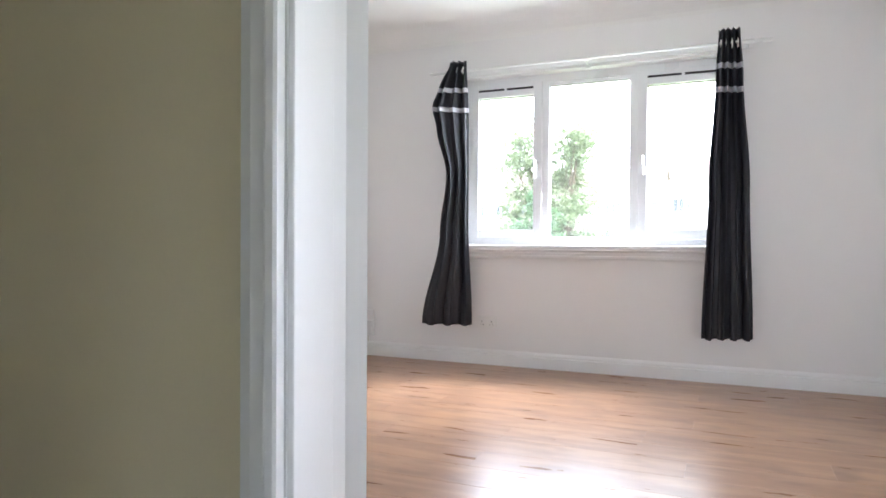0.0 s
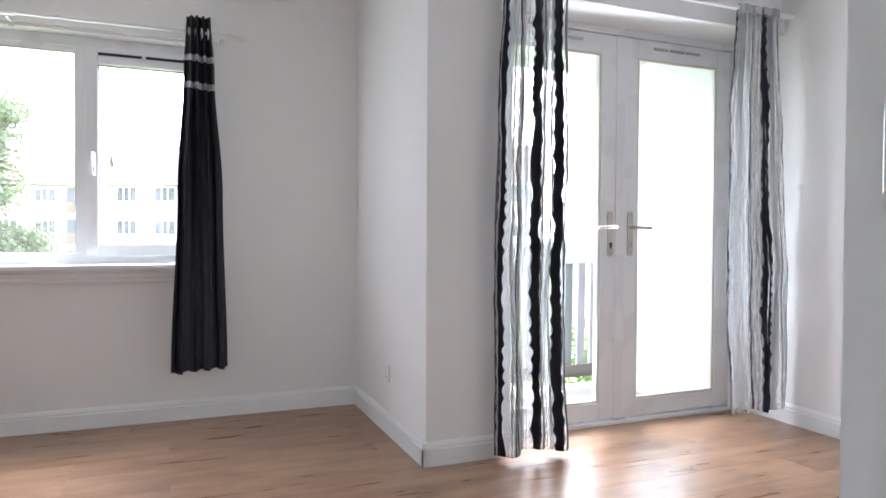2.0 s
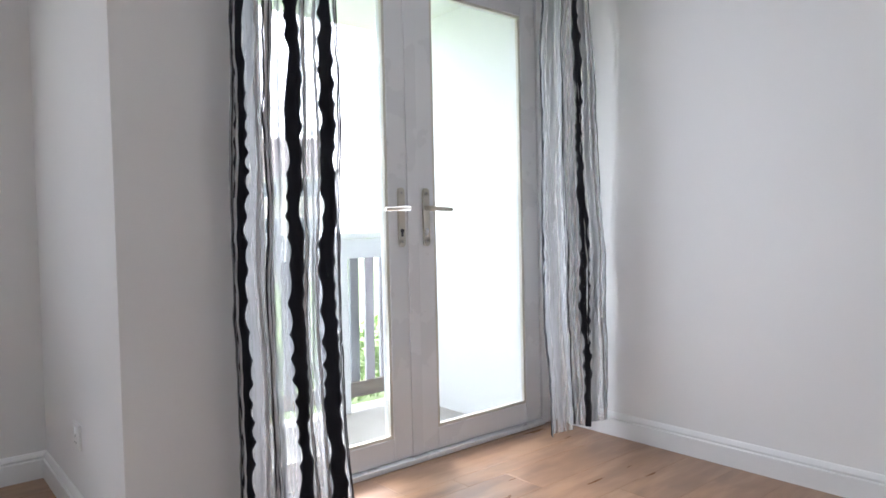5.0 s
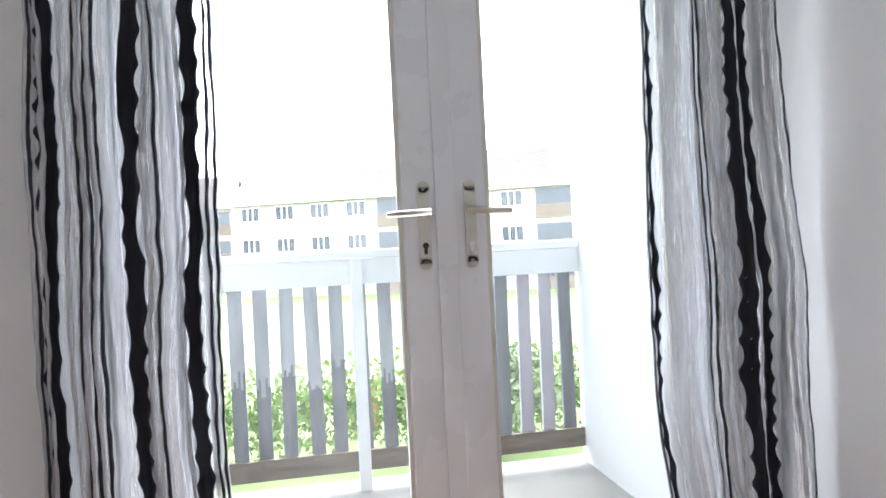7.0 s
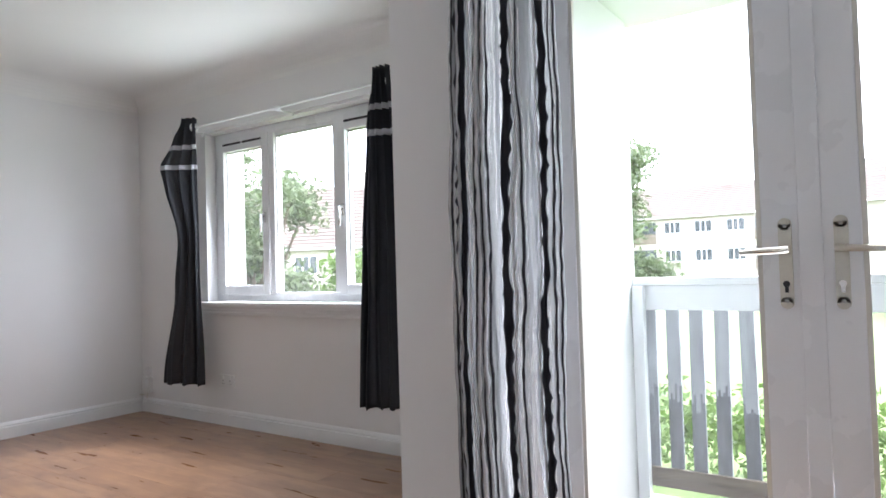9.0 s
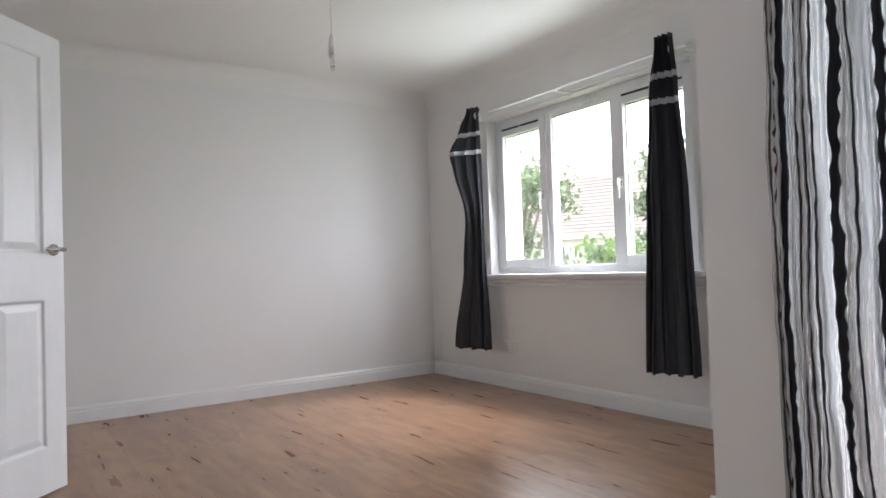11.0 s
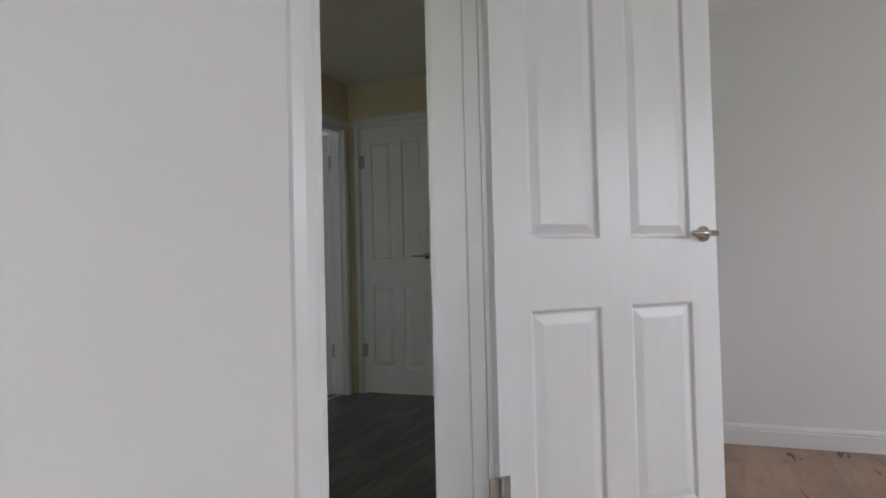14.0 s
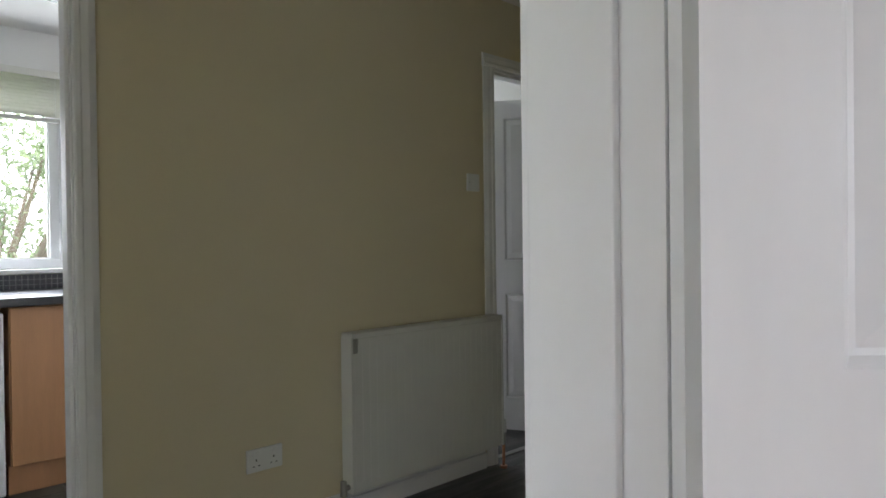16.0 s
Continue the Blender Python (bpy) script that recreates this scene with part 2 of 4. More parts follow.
M_PLASTIC = mat("white_plastic", (0.78, 0.78, 0.76), 0.35, var=0.03)
M_AGED = mat("aged_cream_plastic", (0.66, 0.64, 0.57), 0.4, var=0.06)
M_DARK = mat("dark_rubber", (0.02, 0.02, 0.022), 0.6, var=0.2)
M_RAD = mat("radiator_enamel", (0.74, 0.74, 0.70), 0.35, var=0.03)
M_COPPER = mat("copper_pipe", (0.60, 0.30, 0.17), 0.35, metal=1.0, var=0.2)
M_RUST = mat("rust_edge", (0.20, 0.12, 0.06), 0.8, var=0.3, scale=40)
M_OAK = wood_planks("oak_laminate", (0.215, 0.122, 0.074), (0.29, 0.168, 0.103), (0.37, 0.226, 0.14), 0.27, (1.0, 6.0, 0.0), True)
M_GREYWOOD = wood_planks("grey_vinyl_plank", (0.030, 0.030, 0.029), (0.062, 0.061, 0.058), (0.12, 0.118, 0.112), 0.38, (1.2, 10, 10), False)
M_JOINT = mat("floor_joint", (0.11, 0.065, 0.042), 0.7)
M_TILE = mat("slate_floor_tile", (0.06, 0.06, 0.056), 0.45, var=0.25, scale=5, bump=0.15, bscale=30)
M_GROUT = mat("grout", (0.28, 0.27, 0.25), 0.9, var=0.15)
M_MOSAIC = mat("black_mosaic_tile", (0.03, 0.03, 0.035), 0.15, var=0.4, scale=30)
M_BEECH = mat("beech_veneer", (0.50, 0.26, 0.12), 0.45, var=0.12, scale=3, grain=(8, 8, 0.7), bscale=30)
M_TOP = mat("dark_worktop", (0.05, 0.05, 0.052), 0.4, var=0.3, scale=60)
M_WHITEGOODS = mat("white_enamel", (0.80, 0.81, 0.82), 0.25, var=0.02)
M_BLIND = mat("ivory_blind", (0.70, 0.69, 0.64), 0.5, var=0.04)
M_GLASS = glass("window_glass", (0.97, 0.985, 0.98), 0.010)
M_BULB = glass("bulb_glass", (0.95, 0.95, 0.93), 0.1)
M_CURTAIN = cloth("charcoal_curtain", (0.020, 0.021, 0.027), 0.12, rough=0.55)
M_BAND = cloth("silver_ribbon", (0.55, 0.55, 0.58), 0.1, rough=0.35)
M_VOILE = cloth("crinkled_grey_voile", (0.6, 0.6, 0.6), 0.5, sheer=0.75, stripes=True)
M_BLACK = cloth("black_ribbon", (0.034, 0.035, 0.045), 0.5)
M_PALECORD = cloth("white_crinkled_thread", (0.72, 0.72, 0.73), 0.35)
M_CORD = cloth("black_cord", (0.03, 0.03, 0.035), 0.1)
M_RENDER = mat("white_render", (0.80, 0.81, 0.81), 0.9, var=0.05, scale=2, bump=0.3, bscale=150)
M_CONCRETE = mat("balcony_concrete", (0.30, 0.29, 0.27), 0.9, var=0.25, scale=4, bump=0.3, bscale=80)
M_RAILPAINT = mat("flaking_white_paint", (0.72, 0.74, 0.76), 0.55, var=0.10, scale=5, bump=0.2, bscale=60)
M_GREYSLAT = mat("weathered_grey_board", (0.19, 0.20, 0.22), 0.8, var=0.5, scale=5, grain=(3, 3, 0.5), bump=0.3, bscale=60)
M_PALEGREY = mat("faded_pale_grey_paint", (0.36, 0.38, 0.41), 0.7, var=0.35, scale=6, grain=(3, 3, 0.6), bump=0.2, bscale=60)
M_LILAC = mat("lilac_grey_board", (0.42, 0.40, 0.45), 0.7, var=0.15, scale=5, grain=(3, 3, 0.5))
M_BARE = mat("bare_weathered_timber", (0.16, 0.13, 0.10), 0.85, var=0.45, scale=6, grain=(0.6, 4, 4), bump=0.3, bscale=50)
M_GRASS = mat("lawn", (0.12, 0.17, 0.05), 0.95, var=0.3, scale=0.8, bump=0.3, bscale=30)
M_HARL = mat("roughcast_wall", (0.42, 0.38, 0.33), 0.95, var=0.12, scale=0.6, bump=0.3, bscale=20)
M_ROOF = mat("brown_roof_tile", (0.15, 0.115, 0.10), 0.85, var=0.25, scale=2)
M_PANE = mat("far_pane", (0.06, 0.07, 0.08), 0.08, var=0.2)
M_BARK = mat("bark", (0.10, 0.075, 0.05), 0.9, var=0.4, scale=15, bump=0.6, bscale=30)
M_LEAF = leafy("broad_leaves", (0.07, 0.10, 0.045), (0.15, 0.19, 0.09))
M_CONIF = leafy("conifer_sprays", (0.03, 0.075, 0.03), (0.07, 0.13, 0.05))
M_HEDGE = leafy("hedge_leaves", (0.07, 0.13, 0.02), (0.14, 0.21, 0.05))
M_BIN = mat("terracotta_bin", (0.30, 0.12, 0.06), 0.6, var=0.1)


# ---- builders ----
def thing(name, loc=(0, 0, 0), rz=0.0, label="", category="", group="", kind=""):
    ob = new(name)
    ob.empty_display_size = 0.1
    ob.matrix_basis = pose(*loc, 0, 0, rz)
    return tagged(ob, label, category, group, kind)


def part(name, bm, material, parent=None, label="", smooth=False):
    me = bpy.data.meshes.new(name)
    bm.to_mesh(me)
    bm.free()
    me.materials.append(material)
    if smooth:
        for p in me.polygons:
            p.use_smooth = True
    ob = new(name, me)
    if parent:
        ob.parent = parent
    if label:
        ob["label"] = label
    return ob


def box(bm, x0, x1, y0, y1, z0, z1, bevel=0.0):
    r = bmesh.ops.create_cube(bm, size=1, matrix=Matrix.LocRotScale(((x0 + x1) / 2, (y0 + y1) / 2, (z0 + z1) / 2), None, (x1 - x0, y1 - y0, z1 - z0)))
    if bevel:
        es = list({e for v in r["verts"] for e in v.link_edges})
        bmesh.ops.bevel(bm, geom=es, offset=bevel, segments=2, affect="EDGES", profile=0.6)
    return bm


def boxes(*rows, bevel=0.0):
    bm = bmesh.new()
    for r in rows:
        box(bm, *r[:6], r[6] if len(r) > 6 else bevel)
    return bm


def rod(bm, a, b, r0, r1=None, seg=14, caps=True):
    a, b = Vector(a), Vector(b)
    d = b - a
    m = Matrix.Translation((a + b) / 2) @ d.to_track_quat("Z", "Y").to_matrix().to_4x4()
    bmesh.ops.create_cone(bm, cap_ends=caps, segments=seg, radius1=r0, radius2=r0 if r1 is None else r1, depth=d.length, matrix=m)
    return bm


def sweep(bm, profile, a, b, up=Vector((0, 0, 1)), out=None):
    """Extrude a profile of (out, up) pairs from a to b."""
    a, b = Vector(a), Vector(b)
    out = Vector(out)
    ends = [[bm.verts.new(p + out * u + up * w) for u, w in profile] for p in (a, b)]
    n = len(profile)
    for i in range(n):
        bm.faces.new((ends[0][i], ends[0][(i + 1) % n], ends[1][(i + 1) % n], ends[1][i]))
    bm.faces.new(ends[0][::-1])
    bm.faces.new(ends[1])
    bmesh.ops.recalc_face_normals(bm, faces=bm.faces)
    return bm


SKIRT = [(0, 0), (0.018, 0), (0.018, 0.072), (0.017, 0.075), (0.010, 0.077), (0.009, 0.081), (0.014, 0.084), (0.014, 0.088), (0.009, 0.098), (0.005, 0.104), (0, 0.105)]
ARCH = [(0, 0), (0.016, 0), (0.018, 0.006), (0.018, 0.018), (0.014, 0.024), (0.014, 0.046), (0.011, 0.056), (0.007, 0.068), (0, 0.07)]


def skirting(name, a, b, out, mat_=None):
    return tagged(part(name, sweep(bmesh.new(), SKIRT, a, b, out=out), mat_ or M_GLOSS), kind="structure")


# ---- room shell ----
def wall(name, material, *rows):
    return tagged(part(name, boxes(*rows), material), kind="structure")


wall("wall_left", M_WALL, (XL - 0.15, XL, YB, YW + 0.3, 0, H + 0.15))
wall("wall_window", M_WALL, (XL, WX0, YW, YW + 0.30, 0, H + 0.15), (WX1, XN + 0.3, YW, YW + 0.30, 0, H + 0.15),
     (WX0, WX1, YW, YW + 0.30, 0, WZ0 - 0.03), (WX0, WX1, YW, YW + 0.30, WZ1, H + 0.15))
wall("wall_recess", M_WALL, (XN, FX0, YF, YF + 0.35, 0, H + 0.15), (XN, 1.68, YF + 0.35, YW, 0, H + 0.15))
wall("wall_balcony_lintel", M_WALL, (FX0, XR, YF, YF + 0.35, FZ, H + 0.15))
wall("wall_right", M_WALL, (XR, XR + 0.15, YH, YF + 0.33, 0, H + 0.15))
wall("wall_back", M_WALL, (XL, DX0 - 0.03, -0.105, YB, 0, H + 0.15), (DX1 + 0.03, XR, -0.105, YB, 0, H + 0.15),
     (DX0 - 0.03, DX1 + 0.03, -0.105, YB, 2.045, H + 0.15))
wall("ceiling", M_CEIL, (XL, XR, YB, YW, H, H + 0.15))
wall("floor", M_JOINT, (XL - 0.1, XR + 0.1, -0.11, YF + 0.26, -0.15, -0.010), (XL - 0.1, XN + 0.1, YF + 0.26, YW + 0.2, -0.15, -0.010))


def cove(name, a, b, out):
    r, d = 0.14, 0.135
    prof = [(0, 0), (0.001, 0)] + [(0.001 + r * (1 - math.cos(t)), d * math.sin(t)) for t in [i * math.pi / 16 for i in range(1, 9)]] + [(0, d)]
    ob = part(name, sweep(bmesh.new(), prof, a, b, out=out), M_CEIL)
    return tagged(ob, kind="structure")


zc = H - 0.135
cove("coving_left", (XL, YB, zc), (XL, YW, zc), (1, 0, 0))
cove("coving_window", (XL, YW, zc), (XN, YW, zc), (0, -1, 0))
cove("coving_recess", (XN, YW, zc), (XN, YF, zc), (-1, 0, 0))
cove("coving_balcony", (XN, YF, zc), (XR, YF, zc), (0, -1, 0))
cove("coving_right", (XR, YF, zc), (XR, YB, zc), (-1, 0, 0))
cove("coving_back", (XR, YB, zc), (XL, YB, zc), (0, 1, 0))

skirting("baseboard_left", (XL, YB, 0), (XL, YW, 0), (1, 0, 0))
skirting("baseboard_window", (XL + 0.018, YW, 0), (XN, YW, 0), (0, -1, 0))
skirting("baseboard_recess", (XN, YW - 0.018, 0), (XN, YF - 0.018, 0), (-1, 0, 0))
skirting("baseboard_balcony", (XN - 0.018, YF, 0), (FX0, YF, 0), (0, -1, 0))
skirting("baseboard_right", (XR, YF + 0.15, 0), (XR, YB, 0), (-1, 0, 0))
skirting("baseboard_back", (XR - 0.018, YB, 0), (DX1 + 0.09, YB, 0), (0, 1, 0))
skirting("baseboard_back_b", (DX0 - 0.09, YB, 0), (XL + 0.018, YB, 0), (0, 1, 0))

# ---- hall shell ----
wall("hall_wall_back", M_CREAM, (XE, DX0 - 0.03, YH, -0.107, 0, H), (DX1 + 0.03, 1.75, YH, -0.107, 0, H), (DX0 - 0.03, DX1 + 0.03, YH, -0.107, 2.045, H))
KX0, KX1, BX0, BX1 = -0.11, 0.75, -2.70, -2.055
wall("hall_wall_far", M_CREAM, (BX1 + 0.03, KX0 - 0.03, YR - 0.06, YR, 0, H), (KX1 + 0.03, 1.75, YR - 0.06, YR, 0, H), (XE, BX0 - 0.03, YR - 0.06, YR, 0, H),
     (KX0 - 0.03, KX1 + 0.03, YR - 0.06, YR, 2.045, H), (BX0 - 0.03, BX1 + 0.03, YR - 0.06, YR, 2.045, H))
wall("kitchen_wall_near", M_WALL, (BX1 + 0.03, KX0 - 0.03, YR - 0.12, YR - 0.062, 0, H), (KX1 + 0.03, 1.75, YR - 0.12, YR - 0.062, 0, H), (-4.2, BX0 - 0.03, YR - 0.12, YR - 0.062, 0, H),
     (KX0 - 0.03, KX1 + 0.03, YR - 0.12, YR - 0.062, 2.045, H), (BX0 - 0.03, BX1 + 0.03, YR - 0.12, YR - 0.062, 2.045, H))
EY0, EY1 = -1.93, -1.32
wall("hall_wall_end", M_CREAM, (XE - 0.12, XE, EY1 + 0.03, YH + 0.07, 0, H), (XE - 0.12, XE, YR - 0.06, EY0 - 0.03, 0, H), (XE - 0.12, XE, EY0 - 0.03, EY1 + 0.03, 2.075, H))
# opening and pane are invented, out of view, to let fill light into the hall
wall("hall_wall_entry", M_CREAM, (1.75, 1.90, YR - 0.12, -0.66, 0, H), (1.75, 1.90, -0.22, YH, 0, H), (1.75, 1.90, -0.66, -0.22, 0, 0.7), (1.75, 1.90, -0.66, -0.22, 2.0, H))
ep = tagged(part("hall_fill_glazing", boxes((1.80, 1.82, -0.66, -0.22, 0.7, 2.0)), M_GLASS), kind="structure")
ep.visible_shadow = False
wall("hall_ceiling", M_CEIL, (XE - 0.7, 1.9, YR - 0.06, -0.107, H - 0.01, H + 0.14))
wall("hall_subfloor", M_JOINT, (-4.2, 1.9, -5.1, -0.112, -0.15, -0.010))
skirting("hall_baseboard_far", (KX0 - 0.09, YR, 0), (BX1 + 0.09, YR, 0), (0, 1, 0))
skirting("hall_baseboard_end", (XE, EY1 + 0.09, 0), (XE, YH, 0), (1, 0, 0))
skirting("hall_baseboard_back", (XE + 0.018, YH, 0), (DX0 - 0.09, YH, 0), (0, -1, 0))
# kitchen and bedroom shells
KW = -3.86
KWX0, KWX1, KWZ0, KWZ1 = -1.35, 0.35, 1.00, 2.07
wall("kitchen_wall_window", M_WALL, (-1.72, KWX0, KW - 0.25, KW, 0, H), (KWX1, 1.75, KW - 0.25, KW, 0, H), (KWX0, KWX1, KW - 0.25, KW, 0, KWZ0), (KWX0, KWX1, KW - 0.25, KW, KWZ1, H))
wall("kitchen_wall_side", M_WALL, (1.75, 1.9, KW - 0.25, YR - 0.12, 0, H))
wall("kitchen_wall_party", M_WALL, (-1.82, -1.72, -5.1, YR - 0.12, 0, H))
wall("kitchen_ceiling", M_CEIL, (-1.72, 1.9, KW - 0.2, YR - 0.06, H - 0.10, H + 0.12))
wall("bedroom_wall_window", M_WALL, (-4.2, -3.0, -5.1, -4.85, 0, H), (-1.9, -1.82, -5.1, -4.85, 0, H), (-3.0, -1.9, -5.1, -4.85, 0, 0.9), (-3.0, -1.9, -5.1, -4.85, 2.0, H))
wall("bedroom_wall_side", M_WALL, (-4.35, -4.2, -5.1, YR - 0.06, 0, H))
wall("bedroom_ceiling", M_CEIL, (-4.2, -1.72, -5.1, YR - 0.06, H, H + 0.14))
wall("cupboard_wall", M_WALL, (XE - 0.7, XE - 0.62, YR - 0.06, YH, 0, H))


# ---- door sets ----
def door_frame(name, x0, x1, ya, yb, top, stop_at, side_a=True, side_b=True):
    """Lining, stops and architraves of a doorway in a wall that runs along x, from face ya (lower y) to face yb."""
    fr = thing(name, (x0, ya, 0), kind="structure")
    w, d = x1 - x0, yb - ya
    part("lining", boxes((-0.028, 0, 0.002, d - 0.002, 0, top + 0.028), (w, w + 0.028, 0.002, d - 0.002, 0, top + 0.028), (0, w, 0.002, d - 0.002, top, top + 0.028)), M_GLOSS, fr)
    s0, s1 = stop_at
    part("stop", boxes((0, 0.012, s0, s1, 0, top - 0.012), (w - 0.012, w, s0, s1, 0, top - 0.012), (0, w, s0, s1, top - 0.012, top), bevel=0.003), M_GLOSS, fr)
    for side, y, o in ((side_a, 0, -1), (side_b, d, 1)):
        if not side:
            continue
        for x, sx in ((-0.003, -1), (w + 0.003, 1)):
            bm = sweep(bmesh.new(), ARCH, (x, y, 0), (x, y, top + 0.008), up=Vector((sx, 0, 0)), out=(0, o, 0))
            part("architrave", bm, M_GLOSS, fr)
        bm = sweep(bmesh.new(), ARCH, (-0.078, y, top + 0.008), (w + 0.078, y, top + 0.008), out=(0, o, 0))
        part("architrave", bm, M_GLOSS, fr)
    return fr


def panel_mesh(x0, x1, z0, z1, depth, y):
    """A raised-field panel between its rails: two faces of nested rectangles."""
    bm = bmesh.new()
    for sgn, yy in ((-1, 0.0), (1, depth)):
        rings = []
        for inset, sink in ((0, 0), (0.004, 0.002), (0.010, 0.010), (0.016, 0.011), (0.042, 0.004), (0.046, 0.0035)):
            yv = yy - sgn * sink
            rings.append([bm.verts.new(c) for c in ((x0 + inset, yv, z0 + inset), (x1 - inset, yv, z0 + inset), (x1 - inset, yv, z1 - inset), (x0 + inset, yv, z1 - inset))])
        for a, b in zip(rings, rings[1:]):
            for i in range(4):
                bm.faces.new((a[i], a[(i + 1) % 4], b[(i + 1) % 4], b[i]))
        bm.faces.new(rings[-1])
    bmesh.ops.recalc_face_normals(bm, faces=bm.faces)
    return bm


def lever(parent, x, z, y, o, turn):
    """Round-rose lever handle on the face at y, pointing along turn (+1/-1 in x)."""
    bm = bmesh.new()
    rod(bm, (x, y, z), (x, y + o * 0.010, z), 0.026, 0.024, 24)
    rod(bm, (x, y + o * 0.008, z), (x, y + o * 0.050, z), 0.009, seg=14)
    rod(bm, (x - turn * 0.010, y + o * 0.050, z), (x + turn * 0.095, y + o * 0.052, z), 0.0095, 0.008, 14)
    rod(bm, (x + turn * 0.095, y + o * 0.052, z), (x + turn * 0.105, y + o * 0.052, z), 0.008, 0.003, 14)
    return part("lever_handle", bm, M_CHROME, parent, "brushed chrome lever handle", True)


def hinge(parent, z, x=0.0, y=0.0):
    bm = boxes((x - 0.032, x, y - 0.003, y + 0.003, z - 0.05, z + 0.05), (x, x + 0.03, y - 0.0030, y + 0.0028, z - 0.05, z + 0.05))
    for i in range(5):
        rod(bm, (x, y - 0.006, z - 0.05 + i * 0.02), (x, y - 0.006, z - 0.0315 + i * 0.02), 0.006, seg=10)
    return part("hinge", bm, M_STEEL, parent, "tarnished steel butt hinge")


def panel_door(name, loc, rz, w, label, hinge_at=(1.78, 0.33), height=1.981, levers=(1, 1), z0=0.008):
    """Four-panel moulded door. Local x runs from the hinge to the lock edge, y through its thickness (0 to 0.035)."""
    d = thing(name, loc, rz, label, "door")
    s, m, t = 0.135 * w, 0.133 * w, 0.035
    pw = (w - 2 * s - m) / 2
    zl0, zl1, zu0, zu1 = 0.2, 0.826, 1.025, height - 0.105
    xs = [(s, s + pw), (s + pw + m, w - s)]
    rows = [(0, s, 0, t, z0, height), (w - s, w, 0, t, z0, height), (s + pw, s + pw + m, 0, t, z0, height)]
    for a, b in xs:
        rows += [(a, b, 0, t, z0, zl0), (a, b, 0, t, zl1, zu0), (a, b, 0, t, zu1, height)]
    part("leaf", boxes(*rows), M_DOOR, d)
    for a, b in xs:
        for c, e in ((zl0, zl1), (zu0, zu1)):
            part("panel", panel_mesh(a, b, c, e, t, 0), M_DOOR, d)
    for z in hinge_at:
        hinge(d, z, 0.0, -0.001)
    if levers[0]:
        lever(d, w - 0.062, 1.04, 0, -1, -1)
    if levers[1]:
        lever(d, w - 0.062, 1.04, t, 1, -1)
    part("latch", boxes((w - 0.0005, w + 0.0015, 0.008, 0.027, 0.95, 1.10), (w, w + 0.008, 0.012, 0.023, 1.03, 1.05)), M_STEEL, d)
    return d


door_frame("door_1_frame", DX0, DX1, YH, YB, 2.015, (0.002, 0.10))
panel_door("door_1", (-0.024, 0.003, 0), 137, 0.838, "white moulded four-panel door standing wide open into the room")
strike = thing("strike_plate", (DX1 - 0.0, YB - 0.045, 1.055), 0, "worn steel strike plate let into the white door jamb", "strike plate")
part("plate", boxes((-0.004, -0.001, -0.016, 0.012, -0.055, 0.055), (-0.0045, -0.001, 0.012, 0.030, -0.028, 0.028), bevel=0.001), M_STEEL, strike)
# no hole is cut: a thin dark block gives the shade inside it
part("keep_hole_shade", boxes((-0.0052, -0.0042, -0.010, 0.008, -0.02, 0.02)), M_DARK, strike)
for z in (0.044, -0.044):
    part("bare_edge", boxes((-0.0035, -0.0005, 0.014, 0.017, z - 0.010, z + 0.010)), M_RUST, strike)

door_frame("door_2_frame", BX0, BX1, YR - 0.12, YR, 2.015, (0.045, 0.10))
panel_door("door_2", (BX0 + 0.006, YR - 0.118, 0), -62, 0.63, "white moulded four-panel door standing open into the bedroom", levers=(1, 1))
door_frame("door_4_frame", KX0, KX1, YR - 0.12, YR, 2.015, (0.045, 0.10))
# cupboard door in the hall's end wall
fr = thing("door_3_frame", (XE, EY0, 0), kind="structure")
dw = EY1 - EY0
part("lining", boxes((-0.118, -0.002, -0.028, 0, 0, 2.073), (-0.118, -0.002, dw, dw + 0.028, 0, 2.073), (-0.118, -0.002, 0, dw, 2.045, 2.073)), M_GLOSS, fr)
for y, sy in ((-0.008, -1), (dw + 0.008, 1)):
    part("architrave", sweep(bmesh.new(), [(a * 0.9, b * (0.6 if sy < 0 else 1)) for a, b in ARCH], (0, y, 0), (0, y, 2.05), up=Vector((0, sy, 0)), out=(1, 0, 0)), M_GLOSS, fr)
part("architrave", sweep(bmesh.new(), ARCH, (0, -0.05, 2.053), (0, dw + 0.078, 2.053), out=(1, 0, 0)), M_GLOSS, fr)
panel_door("door_3", (XE - 0.004, EY0 + 0.004, 0), 90, dw - 0.008, "white moulded four-panel cupboard door, closed, at the hall's end", height=2.036, levers=(1, 0))


